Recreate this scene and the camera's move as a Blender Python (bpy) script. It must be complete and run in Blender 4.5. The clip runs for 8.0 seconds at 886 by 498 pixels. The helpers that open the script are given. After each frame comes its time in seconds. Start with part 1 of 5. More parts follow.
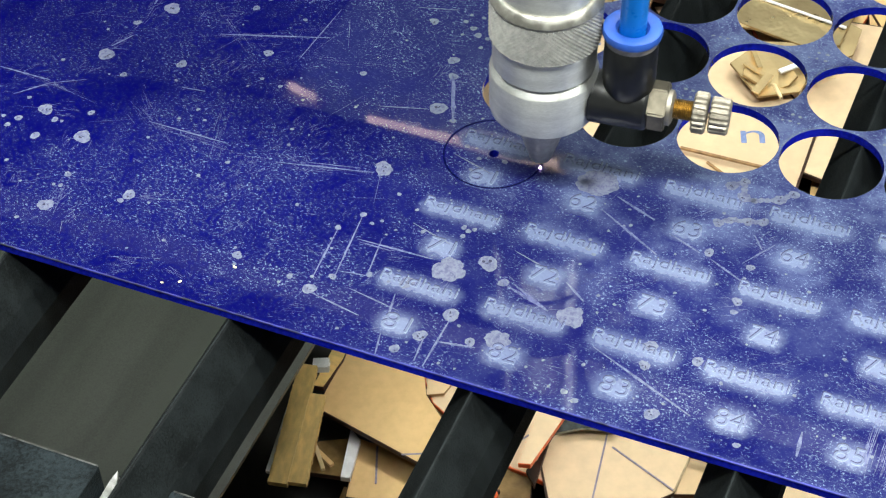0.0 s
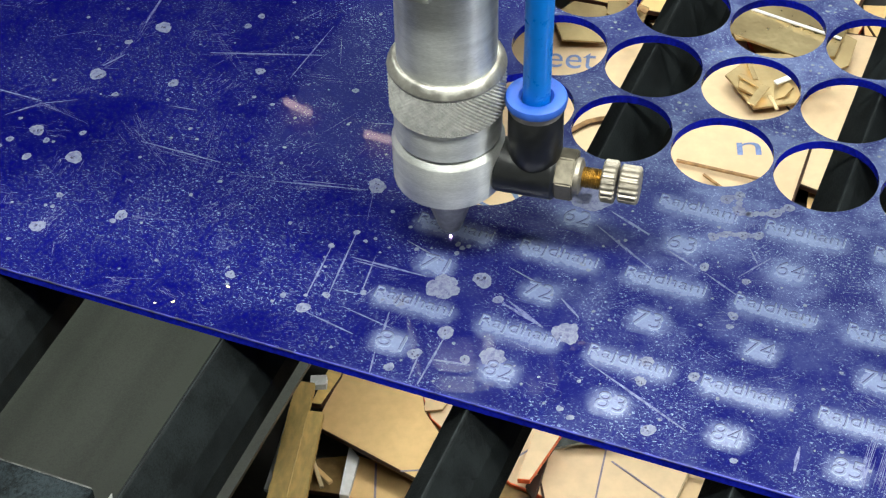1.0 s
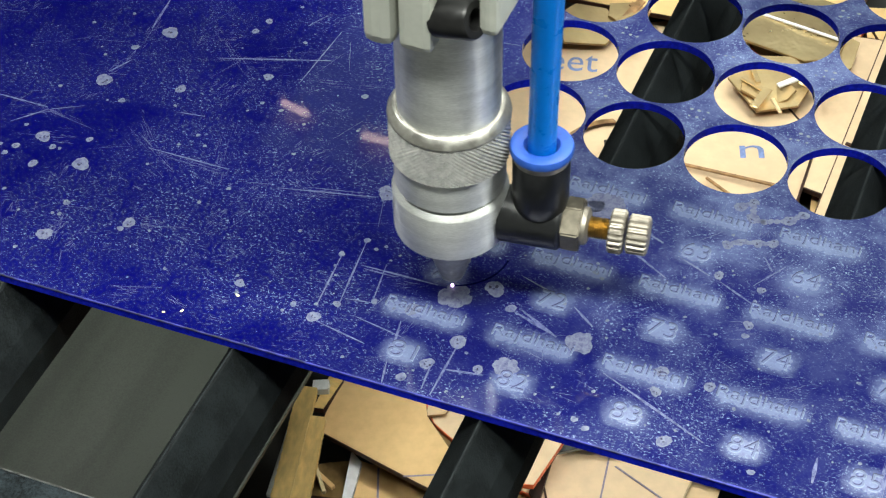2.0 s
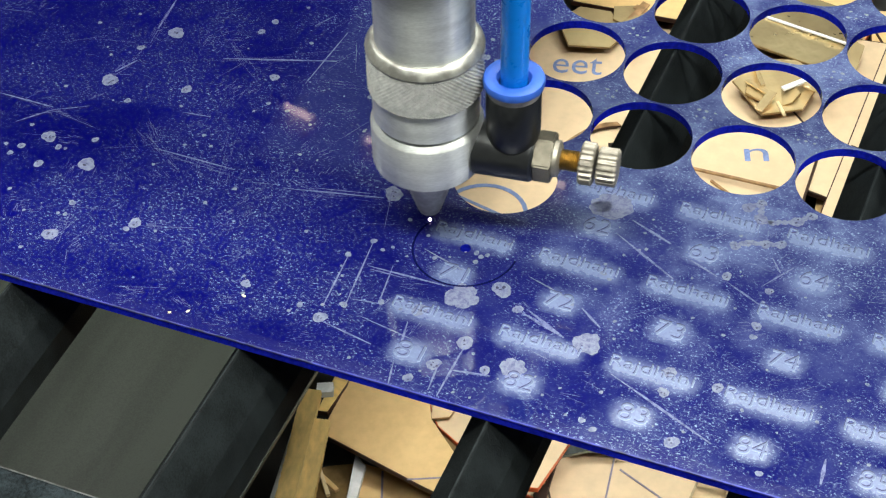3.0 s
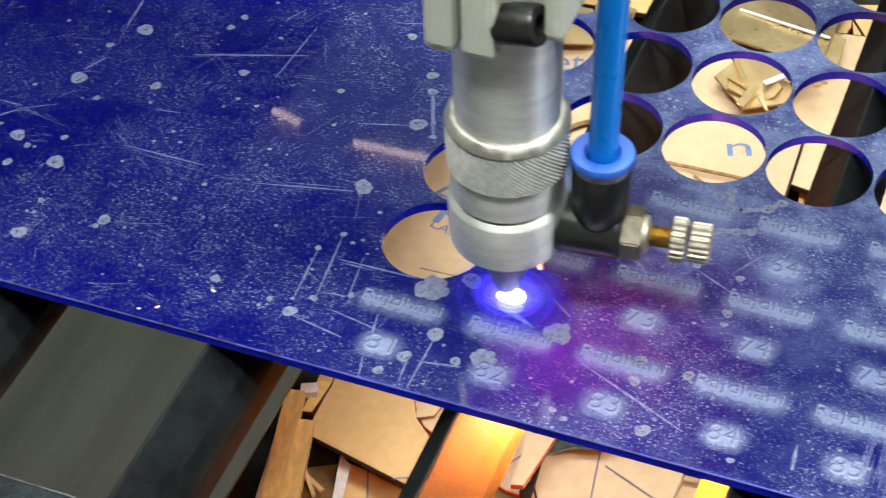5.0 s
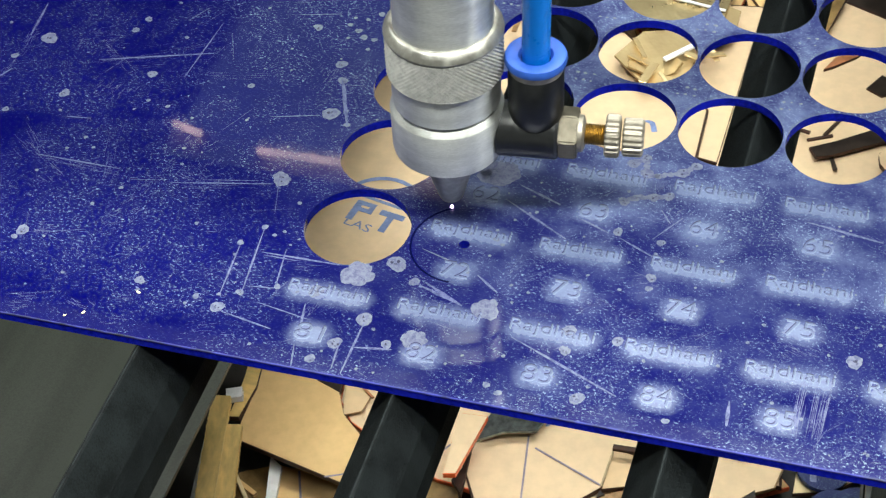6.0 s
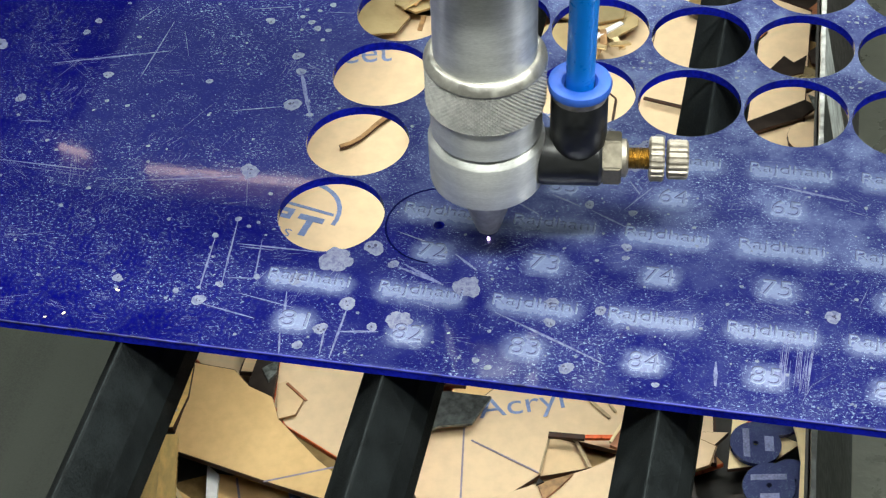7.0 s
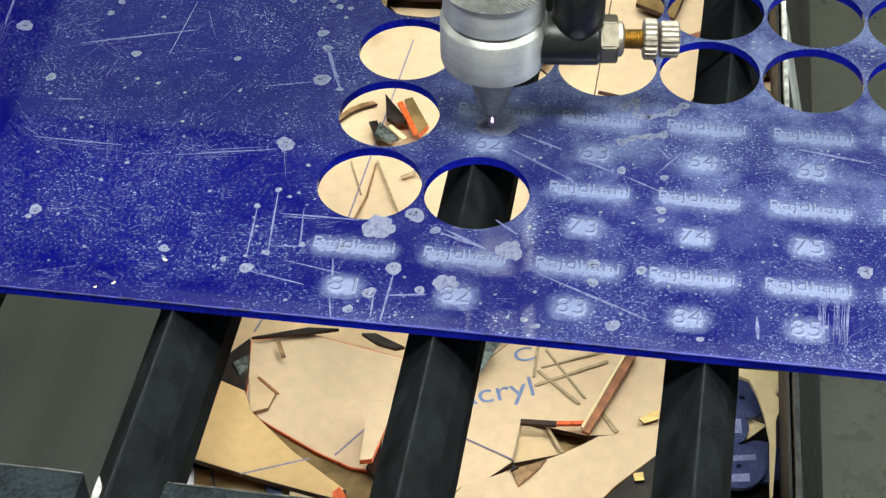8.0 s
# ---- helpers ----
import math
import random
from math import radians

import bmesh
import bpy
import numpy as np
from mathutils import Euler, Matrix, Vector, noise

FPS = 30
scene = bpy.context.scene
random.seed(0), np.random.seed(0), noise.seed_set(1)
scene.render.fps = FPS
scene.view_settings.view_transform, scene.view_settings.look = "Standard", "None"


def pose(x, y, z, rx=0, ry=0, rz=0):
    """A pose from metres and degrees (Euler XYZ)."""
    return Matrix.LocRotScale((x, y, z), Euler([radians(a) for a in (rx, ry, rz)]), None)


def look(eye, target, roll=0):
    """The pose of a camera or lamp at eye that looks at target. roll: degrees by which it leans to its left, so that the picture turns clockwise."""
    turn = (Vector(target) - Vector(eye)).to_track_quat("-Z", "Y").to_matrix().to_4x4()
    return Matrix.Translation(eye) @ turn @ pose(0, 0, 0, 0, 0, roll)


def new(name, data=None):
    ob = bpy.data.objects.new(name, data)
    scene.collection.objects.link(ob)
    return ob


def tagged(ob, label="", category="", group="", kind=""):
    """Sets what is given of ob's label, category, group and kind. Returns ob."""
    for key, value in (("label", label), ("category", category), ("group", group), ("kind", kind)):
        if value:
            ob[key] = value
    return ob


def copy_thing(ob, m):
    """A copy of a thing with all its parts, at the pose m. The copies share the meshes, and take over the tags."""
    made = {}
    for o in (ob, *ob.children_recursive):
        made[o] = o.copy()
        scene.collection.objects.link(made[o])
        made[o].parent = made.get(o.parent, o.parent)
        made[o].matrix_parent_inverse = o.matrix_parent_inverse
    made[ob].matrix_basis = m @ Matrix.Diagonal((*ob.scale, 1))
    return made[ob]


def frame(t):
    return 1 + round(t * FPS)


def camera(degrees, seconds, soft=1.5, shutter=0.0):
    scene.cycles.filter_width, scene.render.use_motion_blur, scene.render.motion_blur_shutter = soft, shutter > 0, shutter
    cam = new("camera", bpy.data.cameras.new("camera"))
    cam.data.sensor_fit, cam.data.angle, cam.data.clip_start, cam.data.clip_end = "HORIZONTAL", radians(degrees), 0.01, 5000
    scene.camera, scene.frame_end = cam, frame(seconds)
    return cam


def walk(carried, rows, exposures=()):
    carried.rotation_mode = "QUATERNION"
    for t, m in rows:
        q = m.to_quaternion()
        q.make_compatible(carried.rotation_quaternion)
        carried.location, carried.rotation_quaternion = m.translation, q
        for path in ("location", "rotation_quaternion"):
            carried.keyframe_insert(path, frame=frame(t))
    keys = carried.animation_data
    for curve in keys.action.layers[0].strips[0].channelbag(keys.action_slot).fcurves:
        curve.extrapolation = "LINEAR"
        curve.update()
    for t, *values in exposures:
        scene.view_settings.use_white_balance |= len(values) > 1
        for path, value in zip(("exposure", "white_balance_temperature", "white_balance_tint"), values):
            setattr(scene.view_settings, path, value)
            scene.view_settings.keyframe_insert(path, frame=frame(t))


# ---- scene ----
cam = camera(26.8, 8.0, soft=1.25, shutter=0.35)
walk(cam, [
    (0, pose(0.12914, -0.25537, 0.30965, 44.745, 1.807, 22.868)),
    (0.5, pose(0.12943, -0.25603, 0.30987, 44.741, 2.180, 22.481)),
    (1, pose(0.12946, -0.25317, 0.30868, 45.165, 2.226, 22.403)),
    (1.5, pose(0.12753, -0.24975, 0.30615, 45.213, 2.229, 22.431)),
    (2, pose(0.12407, -0.25048, 0.30696, 45.166, 2.121, 22.288)),
    (3.5, pose(0.12291, -0.25084, 0.30490, 45.397, 2.128, 22.407)),
    (4, pose(0.12332, -0.25319, 0.30650, 45.449, 2.116, 22.345)),
    (4.5, pose(0.12315, -0.25356, 0.30427, 45.529, 2.166, 22.394)),
    (5, pose(0.12822, -0.24969, 0.30230, 45.409, 2.560, 21.660)),
    (5.2, pose(0.13281, -0.24774, 0.30069, 45.367, 2.810, 20.788)),
    (6.5, pose(0.11817, -0.26164, 0.30087, 45.142, 3.473, 14.336)),
    (7, pose(0.10733, -0.26728, 0.29984, 45.222, 3.100, 12.055)),
    (7.5, pose(0.09370, -0.27482, 0.30045, 45.341, 2.515, 10.613)),
    (8, pose(0.07996, -0.28818, 0.30077, 45.530, 1.796, 9.345)),
])

# ---- light: unseen area lamps under the fluorescent workshop ceiling ----
MM = 0.001
world = bpy.data.worlds.new("workshop_air")
scene.world = world
world.use_nodes = True
world.node_tree.nodes["Background"].inputs[0].default_value = (0.75, 0.8, 0.85, 1)
world.node_tree.nodes["Background"].inputs[1].default_value = 0.15
scene.view_settings.exposure = 0.0


def area_lamp(name, eye, target, w, h, power, colour=(0.96, 1.0, 0.93)):
    data = bpy.data.lights.new(name, "AREA")
    data.shape, data.size, data.size_y, data.energy, data.color = "RECTANGLE", w, h, power, colour
    ob = new(name, data)
    ob.matrix_world = look(eye, target)
    return ob


# unseen lamps, placed and powered to light the sheet, tray and head
area_lamp("unseen_ceiling_lamp", (0.12, -0.50, 1.62), (0.05, 0, 0), 1.3, 0.16, 67)
area_lamp("unseen_ceiling_lamp", (0.10, 0.80, 1.62), (0.0, 0.35, -0.35), 1.2, 0.2, 46)
area_lamp("unseen_ceiling_lamp", (-1.2, 0.4, 1.62), (0, 0.3, -0.3), 0.2, 1.2, 26)
area_lamp("unseen_ceiling_lamp", (1.25, 0.15, 1.62), (0.1, 0.3, -0.3), 0.2, 1.2, 66)


# ---- node helpers ----
class Graph:
    def __init__(self, name):
        self.mat = bpy.data.materials.new(name)
        self.mat.use_nodes = True
        self.tree = self.mat.node_tree
        self.bsdf = self.tree.nodes["Principled BSDF"]
        self.out = self.tree.nodes["Material Output"]

    def node(self, kind):
        return self.tree.nodes.new(kind)

    def link(self, a, b):
        self.tree.links.new(a, b)

    def put(self, socket, value):
        if isinstance(value, bpy.types.NodeSocket):
            self.link(value, socket)
        else:
            socket.default_value = value

    def math(self, op, a, b=0.0, c=0.0, clamp=False):
        n = self.node("ShaderNodeMath")
        n.operation, n.use_clamp = op, clamp
        for s, v in zip(n.inputs, (a, b, c)):
            self.put(s, v)
        return n.outputs[0]

    def ramp(self, value, lo, hi, a=0.0, b=1.0, smooth=True):
        n = self.node("ShaderNodeMapRange")
        n.clamp = True
        n.interpolation_type = "SMOOTHSTEP" if smooth else "LINEAR"
        for s, v in zip(n.inputs, (value, lo, hi, a, b)):
            self.put(s, v)
        return n.outputs[0]

    def coords(self):
        return self.node("ShaderNodeTexCoord").outputs["Object"]

    def mapped(self, vector, scale=(1, 1, 1), turn=0.0, shift=(0, 0, 0)):
        n = self.node("ShaderNodeMapping")
        self.link(vector, n.inputs[0])
        n.inputs["Location"].default_value = shift
        n.inputs["Rotation"].default_value = (0, 0, radians(turn))
        n.inputs["Scale"].default_value = scale
        return n.outputs[0]

    def noise(self, vector, scale, detail=4.0, rough=0.55, swirl=0.0):
        n = self.node("ShaderNodeTexNoise")
        self.link(vector, n.inputs["Vector"])
        n.inputs["Distortion"].default_value = swirl
        n.inputs["Scale"].default_value, n.inputs["Detail"].default_value, n.inputs["Roughness"].default_value = scale, detail, rough
        return n.outputs[0]

    def voronoi(self, vector, scale):
        n = self.node("ShaderNodeTexVoronoi")
        self.link(vector, n.inputs["Vector"])
        n.inputs["Scale"].default_value = scale
        return n.outputs["Distance"], n.outputs["Color"]

    def mix(self, fac, a, b):
        n = self.node("ShaderNodeMix")
        n.data_type = "RGBA"
        for i, v in ((0, fac), (6, a), (7, b)):
            if isinstance(v, bpy.types.NodeSocket):
                self.link(v, n.inputs[i])
            else:
                n.inputs[i].default_value = v if i == 0 else (*v, 1)
        return n.outputs[2]

    def bump(self, height, strength, distance):
        n = self.node("ShaderNodeBump")
        n.inputs["Strength"].default_value, n.inputs["Distance"].default_value = strength, distance
        self.link(height, n.inputs["Height"])
        self.link(n.outputs[0], self.bsdf.inputs["Normal"])

    def finish(self, colour, rough, metal=0.0, ior=1.45):
        for name, value in (("Base Color", colour), ("Roughness", rough), ("Metallic", metal), ("IOR", ior)):
            self.put(self.bsdf.inputs[name], value)
        return self.mat


PITCH = 26 * MM
GX, GY = -0.3 * MM, 6.8 * MM          # centre of the token in column 1 of row 8
HOLE_R = 12.65 * MM
THICK = 2.4 * MM
FRONT = -12.4 * MM


def centre(row, col):
    return GX + (col - 1) * PITCH, GY + (8 - row) * PITCH


def acrylic_material(name, residue=True, clear=0.042, powdered=0.0):
    g = Graph(name)
    p = g.coords()
    # fine scuffs in several directions, worn in drifts
    drift = g.noise(p, 26, 4, 0.65, 0.6)
    drift2 = g.noise(g.mapped(p, (1, 1, 1), 0, (3.1, 1.7, 0)), 95, 4, 0.6, 1.0)
    worn = g.ramp(g.math("ADD", drift, g.math("MULTIPLY", drift2, 0.8)), 0.72, 1.16, 0.10, 1.0)
    scuff = g.math("ADD", g.ramp(g.noise(g.mapped(p, (160, 1700, 1), 12), 1.0, 4, 0.65, 0.5), 0.56, 0.76),
                   g.ramp(g.noise(g.mapped(p, (1500, 190, 1), 35, (5, 2, 0)), 1.0, 4, 0.65, 0.5), 0.58, 0.78))
    grain = g.ramp(g.noise(g.mapped(p, (1, 1.6, 1), 14), 620, 6, 0.80, 0.5), 0.535, 0.66)
    grit = g.ramp(g.noise(g.mapped(p, (1, 1.4, 1), 40, (1, 4, 0)), 1350, 4, 0.75, 0.5), 0.58, 0.62)
    curl = g.ramp(g.math("ABSOLUTE", g.math("SUBTRACT", g.noise(g.mapped(p, (1, 1.7, 1), -20), 420, 4, 0.7, 2.5), 0.5)), 0.03, 0.0)
    haze = g.math("ADD", g.math("ADD", g.math("MULTIPLY", scuff, 0.10), g.math("MULTIPLY", grain, 0.34)), g.math("ADD", g.math("MULTIPLY", grit, 1.15), g.math("MULTIPLY", curl, 0.12)))
    haze = g.math("MULTIPLY", haze, worn)
    dist, tint = g.voronoi(p, 260)
    sep = g.node("ShaderNodeSeparateColor")
    g.link(tint, sep.inputs[0])
    speck = g.math("MULTIPLY", g.math("LESS_THAN", dist, g.ramp(sep.outputs[0], 0.70, 1.0, 0.0, 0.09)), 0.55)
    dist2, tint2 = g.voronoi(p, 1150)
    sep2 = g.node("ShaderNodeSeparateColor")
    g.link(tint2, sep2.inputs[0])
    dust = g.math("MULTIPLY", g.math("LESS_THAN", dist2, g.ramp(sep2.outputs[1], 0.72, 1.0, 0.0, 0.18)), 0.6)
    dirt = g.math("MAXIMUM", g.math("MAXIMUM", haze, speck), dust)
    xyz = g.node("ShaderNodeSeparateXYZ")
    g.link(p, xyz.inputs[0])
    x, y = xyz.outputs[0], xyz.outputs[1]
    # smoky residue and painted reflection haze over the engraved and the cut rows, thin towards the front edge
    spread = g.math("MULTIPLY", g.ramp(y, 0.0, 0.085, 0.18, 1.0), g.ramp(x, -0.035, 0.045))
    film_sheen = g.math("MULTIPLY", spread, g.ramp(g.noise(p, 60, 5, 0.65), 0.40, 0.68, 0.07, 0.46))
    dirt = g.math("ADD", g.math("ADD", dirt, film_sheen), g.math("MULTIPLY", g.math("MULTIPLY", spread, grit), 0.15))
    dirt = g.math("MULTIPLY", dirt, g.ramp(x, -0.115, -0.035, 0.60, 1.0))
    dirt = g.math("ADD", dirt, powdered)
    colour = g.mix(g.math("MINIMUM", dirt, 1.0), (0.0006, 0.0008, 0.058), (0.172, 0.218, 0.36))
    rough = g.ramp(dirt, 0.22, 1.0, 0.012, 0.26)
    if residue:
        # laser powder lying round every engraved word and number
        warp = g.math("MULTIPLY", g.math("SUBTRACT", g.noise(p, 420, 4, 0.65), 0.5), 3.0)
        u = g.math("MULTIPLY", g.math("SUBTRACT", g.math("FRACT", g.math("DIVIDE", g.math("SUBTRACT", x, GX - PITCH / 2), PITCH)), 0.5), 26.0)
        v = g.math("MULTIPLY", g.math("SUBTRACT", g.math("FRACT", g.math("DIVIDE", g.math("SUBTRACT", y, GY - PITCH / 2), PITCH)), 0.5), 26.0)

        def cloud(cx, cy, hx, hy, soft, power):
            ax = g.math("MAXIMUM", g.math("SUBTRACT", g.math("ABSOLUTE", g.math("SUBTRACT", u, cx)), hx), 0.0)
            ay = g.math("MAXIMUM", g.math("SUBTRACT", g.math("ABSOLUTE", g.math("SUBTRACT", v, cy)), hy), 0.0)
            far = g.math("SQRT", g.math("ADD", g.math("MULTIPLY", ax, ax), g.math("MULTIPLY", ay, ay)))
            return g.ramp(g.math("ADD", far, warp), 0.0, soft, power, 0.0)
        powder = g.math("MAXIMUM", cloud(0.6, 3.5, 7.4, 0.1, 4.7, 0.50), cloud(0.5, -8.9, 1.6, 0.6, 4.9, 0.52))
        inside = g.math("MULTIPLY", g.math("LESS_THAN", y, GY + 2.5 * PITCH), g.math("GREATER_THAN", x, GX - PITCH / 2))
        powder = g.math("MULTIPLY", powder, inside)
        powder = g.math("MULTIPLY", powder, g.ramp(g.noise(p, 900, 3, 0.6), 0.25, 0.6, 0.74, 1.0))
        colour = g.mix(powder, colour, (0.18, 0.228, 0.345))
        rough = g.math("MAXIMUM", rough, g.math("MULTIPLY", powder, 0.8))
    g.bump(dirt, 0.03, 0.00005)
    mat = g.finish(colour, rough, 0.0, 1.49)
    # strong light below shows dimly through the tinted sheet
    through_sheet = g.node("ShaderNodeBsdfTranslucent")
    through_sheet.inputs[0].default_value = (0.21, 0.06, 1.0, 1)
    blend = g.node("ShaderNodeMixShader")
    blend.inputs[0].default_value = clear
    g.link(g.bsdf.outputs[0], blend.inputs[1])
    g.link(through_sheet.outputs[0], blend.inputs[2])
    g.link(blend.outputs[0], g.out.inputs[0])
    return mat


def plain(name, colour, rough, metal=0.0, grain=400.0, vary=0.25, bump=0.1, depth=0.0002, stretch=(1, 1, 1), light=None, ior=1.45):
    g = Graph(name)
    p = g.mapped(g.coords(), stretch)
    n = g.noise(p, grain, 4)
    big = g.noise(p, grain / 18, 3)
    both = g.math("ADD", g.math("MULTIPLY", n, 0.5), g.math("MULTIPLY", big, 0.5))
    hi = light or tuple(min(1.0, c * (1 + vary)) for c in colour)
    lo = tuple(c * (1 - vary) for c in colour)
    col = g.mix(g.ramp(both, 0.35, 0.65), lo, hi)
    if bump:
        g.bump(n, bump, depth)
    return g.finish(col, g.ramp(n, 0.3, 0.7, rough * 0.85, min(1, rough * 1.2)), metal, ior)


def rolled(name, low, high, rough):
    """Thin rolled sheet metal: soft painted reflections along its length, fine grain and faint handling marks."""
    g = Graph(name)
    p = g.coords()
    # lighter and darker streaks along y imitate soft reflections in the colour
    reflection_streaks = g.noise(g.mapped(p, (46, 2.5, 1)), 1.0, 3, 0.5, 0.3)
    fine = g.noise(p, 1400, 3, 0.6)
    rub = g.noise(g.mapped(p, (300, 40, 1), 8), 1.0, 4, 0.6)
    tone = g.math("ADD", g.math("MULTIPLY", reflection_streaks, 0.54), g.math("ADD", g.math("MULTIPLY", fine, 0.42), g.math("MULTIPLY", rub, 0.14)))
    g.bump(fine, 0.2, 0.0003)
    return g.finish(g.mix(g.ramp(tone, 0.36, 0.64), low, high), g.ramp(rub, 0.3, 0.7, rough * 0.9, rough * 1.15))


def glow(name, colour, strength, alpha=1.0):
    g = Graph(name)
    e = g.node("ShaderNodeEmission")
    e.inputs[0].default_value, e.inputs[1].default_value = (*colour, 1), strength
    last = e.outputs[0]
    if alpha < 1:
        t = g.node("ShaderNodeBsdfTransparent")
        m = g.node("ShaderNodeMixShader")
        m.inputs[0].default_value = alpha
        g.link(t.outputs[0], m.inputs[1])
        g.link(e.outputs[0], m.inputs[2])
        last = m.outputs[0]
    g.link(last, g.out.inputs[0])
    return g.mat


def patchy(name, pale, under):
    """A thin dried layer with worn holes in it."""
    g = Graph(name)
    p = g.coords()
    wear = g.ramp(g.noise(p, 800, 5, 0.75, 0.6), 0.30, 0.62)
    return g.finish(g.mix(wear, under, pale), 0.5)


ACRYLIC = acrylic_material("blue_acrylic")
ACRYLIC_UNDER = acrylic_material("blue_acrylic_underside", False, 0.6)
ACRYLIC_PLAIN = acrylic_material("blue_acrylic_loose", False, powdered=0.22)
# bluer than the faces: the backlit glow of the edge is in the colour
CUT_EDGE = plain("blue_acrylic_cut_edge", (0.005, 0.009, 0.28), 0.22, grain=900, vary=0.4, bump=0.05)
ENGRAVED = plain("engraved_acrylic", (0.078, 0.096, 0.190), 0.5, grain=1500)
ENGRAVED_SHADE = plain("engraved_acrylic_shade", (0.006, 0.007, 0.060), 0.4, grain=1500)
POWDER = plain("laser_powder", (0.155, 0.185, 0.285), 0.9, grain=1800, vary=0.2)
MARK = patchy("dried_splash", (0.115, 0.125, 0.185), (0.035, 0.040, 0.11))
PIT = plain("splash_pit", (0.006, 0.006, 0.035), 0.5, grain=900)
SCRATCH = patchy("scratch_line", (0.095, 0.105, 0.215), (0.006, 0.008, 0.085))
KERF = plain("kerf_shadow", (0.002, 0.0025, 0.038), 0.95, grain=900, bump=0, ior=1.02)
ALU = plain("turned_aluminium", (0.60, 0.61, 0.59), 0.41, 0.84, grain=900, vary=0.16, bump=0.22, depth=0.0002, stretch=(1, 1, 7))
turned = ALU.node_tree
tangent = turned.nodes.new("ShaderNodeTangent")
tangent.direction_type, tangent.axis = "RADIAL", "Z"
turned.links.new(tangent.outputs[0], turned.nodes["Principled BSDF"].inputs["Tangent"])
turned.nodes["Principled BSDF"].inputs["Anisotropic"].default_value = 0.7
turned.nodes["Principled BSDF"].inputs["Anisotropic Rotation"].default_value = 0.25
KNURL = plain("knurled_aluminium", (0.46, 0.46, 0.44), 0.52, 0.75, grain=700, vary=0.25, bump=0.3)
ALU_WORN = plain("worn_aluminium_chamfer", (0.38, 0.37, 0.335), 0.40, 0.85, grain=350, vary=0.35, bump=0.3, depth=0.0004)
ALU_DARK = plain("sooty_aluminium", (0.34, 0.34, 0.345), 0.5, 0.5, grain=500, vary=0.3)
NICKEL = plain("nickel_plate", (0.33, 0.30, 0.25), 0.5, 0.75, grain=600, vary=0.3, bump=0.25)
NICKEL_DULL = plain("tarnished_nickel", (0.135, 0.120, 0.092), 0.46, 0.8, grain=600, vary=0.3, bump=0.25)
BRASS = plain("brass_thread", (0.46, 0.31, 0.10), 0.4, 1.0, grain=900, vary=0.35)
BLACK_PLASTIC = plain("black_plastic", (0.006, 0.0065, 0.007), 0.36, grain=700, vary=0.4, bump=0.2)
BLUE_PLASTIC = plain("blue_plastic_collar", (0.018, 0.075, 0.36), 0.5, grain=800, vary=0.2)
TUBE = plain("blue_air_tube", (0.0, 0.145, 0.56), 0.3, grain=300, vary=0.08)
GREY_PAINT = plain("grey_painted_casting", (0.42, 0.43, 0.38), 0.45, grain=300, vary=0.08)
BLACK_STEEL = plain("black_oxide_screw", (0.012, 0.012, 0.012), 0.35, 0.3, grain=500)
BAR = plain("black_anodised_bar", (0.0075, 0.0092, 0.0098), 0.62, grain=1900, vary=0.6, bump=0.4, ior=1.16)
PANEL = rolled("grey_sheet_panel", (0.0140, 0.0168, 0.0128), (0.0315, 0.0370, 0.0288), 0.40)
FRAME_PAINT = plain("black_crackle_paint", (0.0105, 0.0140, 0.0160), 0.66, grain=1300, vary=0.7, bump=0.9, depth=0.0006, ior=1.14)
GALV = plain("galvanised_steel", (0.135, 0.152, 0.145), 0.42, 0.5, grain=300, vary=0.85, bump=0.3)
BARE = plain("bare_metal", (0.25, 0.25, 0.245), 0.4, 0.9, grain=500, vary=0.6, bump=0.3)
KRAFT = plain("kraft_masking_paper", (0.70, 0.455, 0.20), 0.6, grain=160, vary=0.06, bump=0.05, light=(0.76, 0.51, 0.235))
KRAFT_ROUGH = plain("rough_kraft_strip", (0.78, 0.54, 0.20), 0.65, grain=260, vary=0.2, bump=0.4, stretch=(0.4, 1, 1))
KRAFT_PALE = plain("pale_masking_paper", (0.67, 0.495, 0.315), 0.58, grain=120, vary=0.08, bump=0.05)
KRAFT_MID = plain("tan_masking_paper", (0.64, 0.455, 0.265), 0.58, grain=120, vary=0.08, bump=0.05)
BURNT = plain("scorched_cut_edge", (0.035, 0.012, 0.006), 0.6, grain=300, vary=0.6)
ORANGE = plain("orange_acrylic_edge", (0.75, 0.12, 0.03), 0.3, grain=300, vary=0.3)
INK = plain("blue_print_ink", (0.17, 0.23, 0.44), 0.6, grain=500, vary=0.25)
PENCIL = plain("pencil_line", (0.25, 0.22, 0.30), 0.7, grain=700, vary=0.3)
WHITE_ACRYLIC = plain("white_acrylic", (0.8, 0.8, 0.82), 0.25, grain=200, vary=0.05)
GOLD = plain("gold_mirror_acrylic", (0.84, 0.62, 0.33), 0.2, 0.55, grain=28, vary=0.25, bump=0.35, depth=0.010)
MIRROR_GOLD = plain("gold_mirror_sheet", (0.80, 0.60, 0.33), 0.2, 0.72, grain=22, vary=0.35, bump=0.5, depth=0.014)
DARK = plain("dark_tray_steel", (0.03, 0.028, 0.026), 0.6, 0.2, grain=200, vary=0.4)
WALL = plain("workshop_wall", (0.55, 0.55, 0.52), 0.8, grain=20, vary=0.05)
CEIL = plain("workshop_ceiling", (0.03, 0.03, 0.033), 0.9, grain=15, vary=0.05)
FLOOR = plain("workshop_floor", (0.22, 0.22, 0.21), 0.6, grain=25, vary=0.15)
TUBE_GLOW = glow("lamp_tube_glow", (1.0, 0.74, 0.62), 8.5)
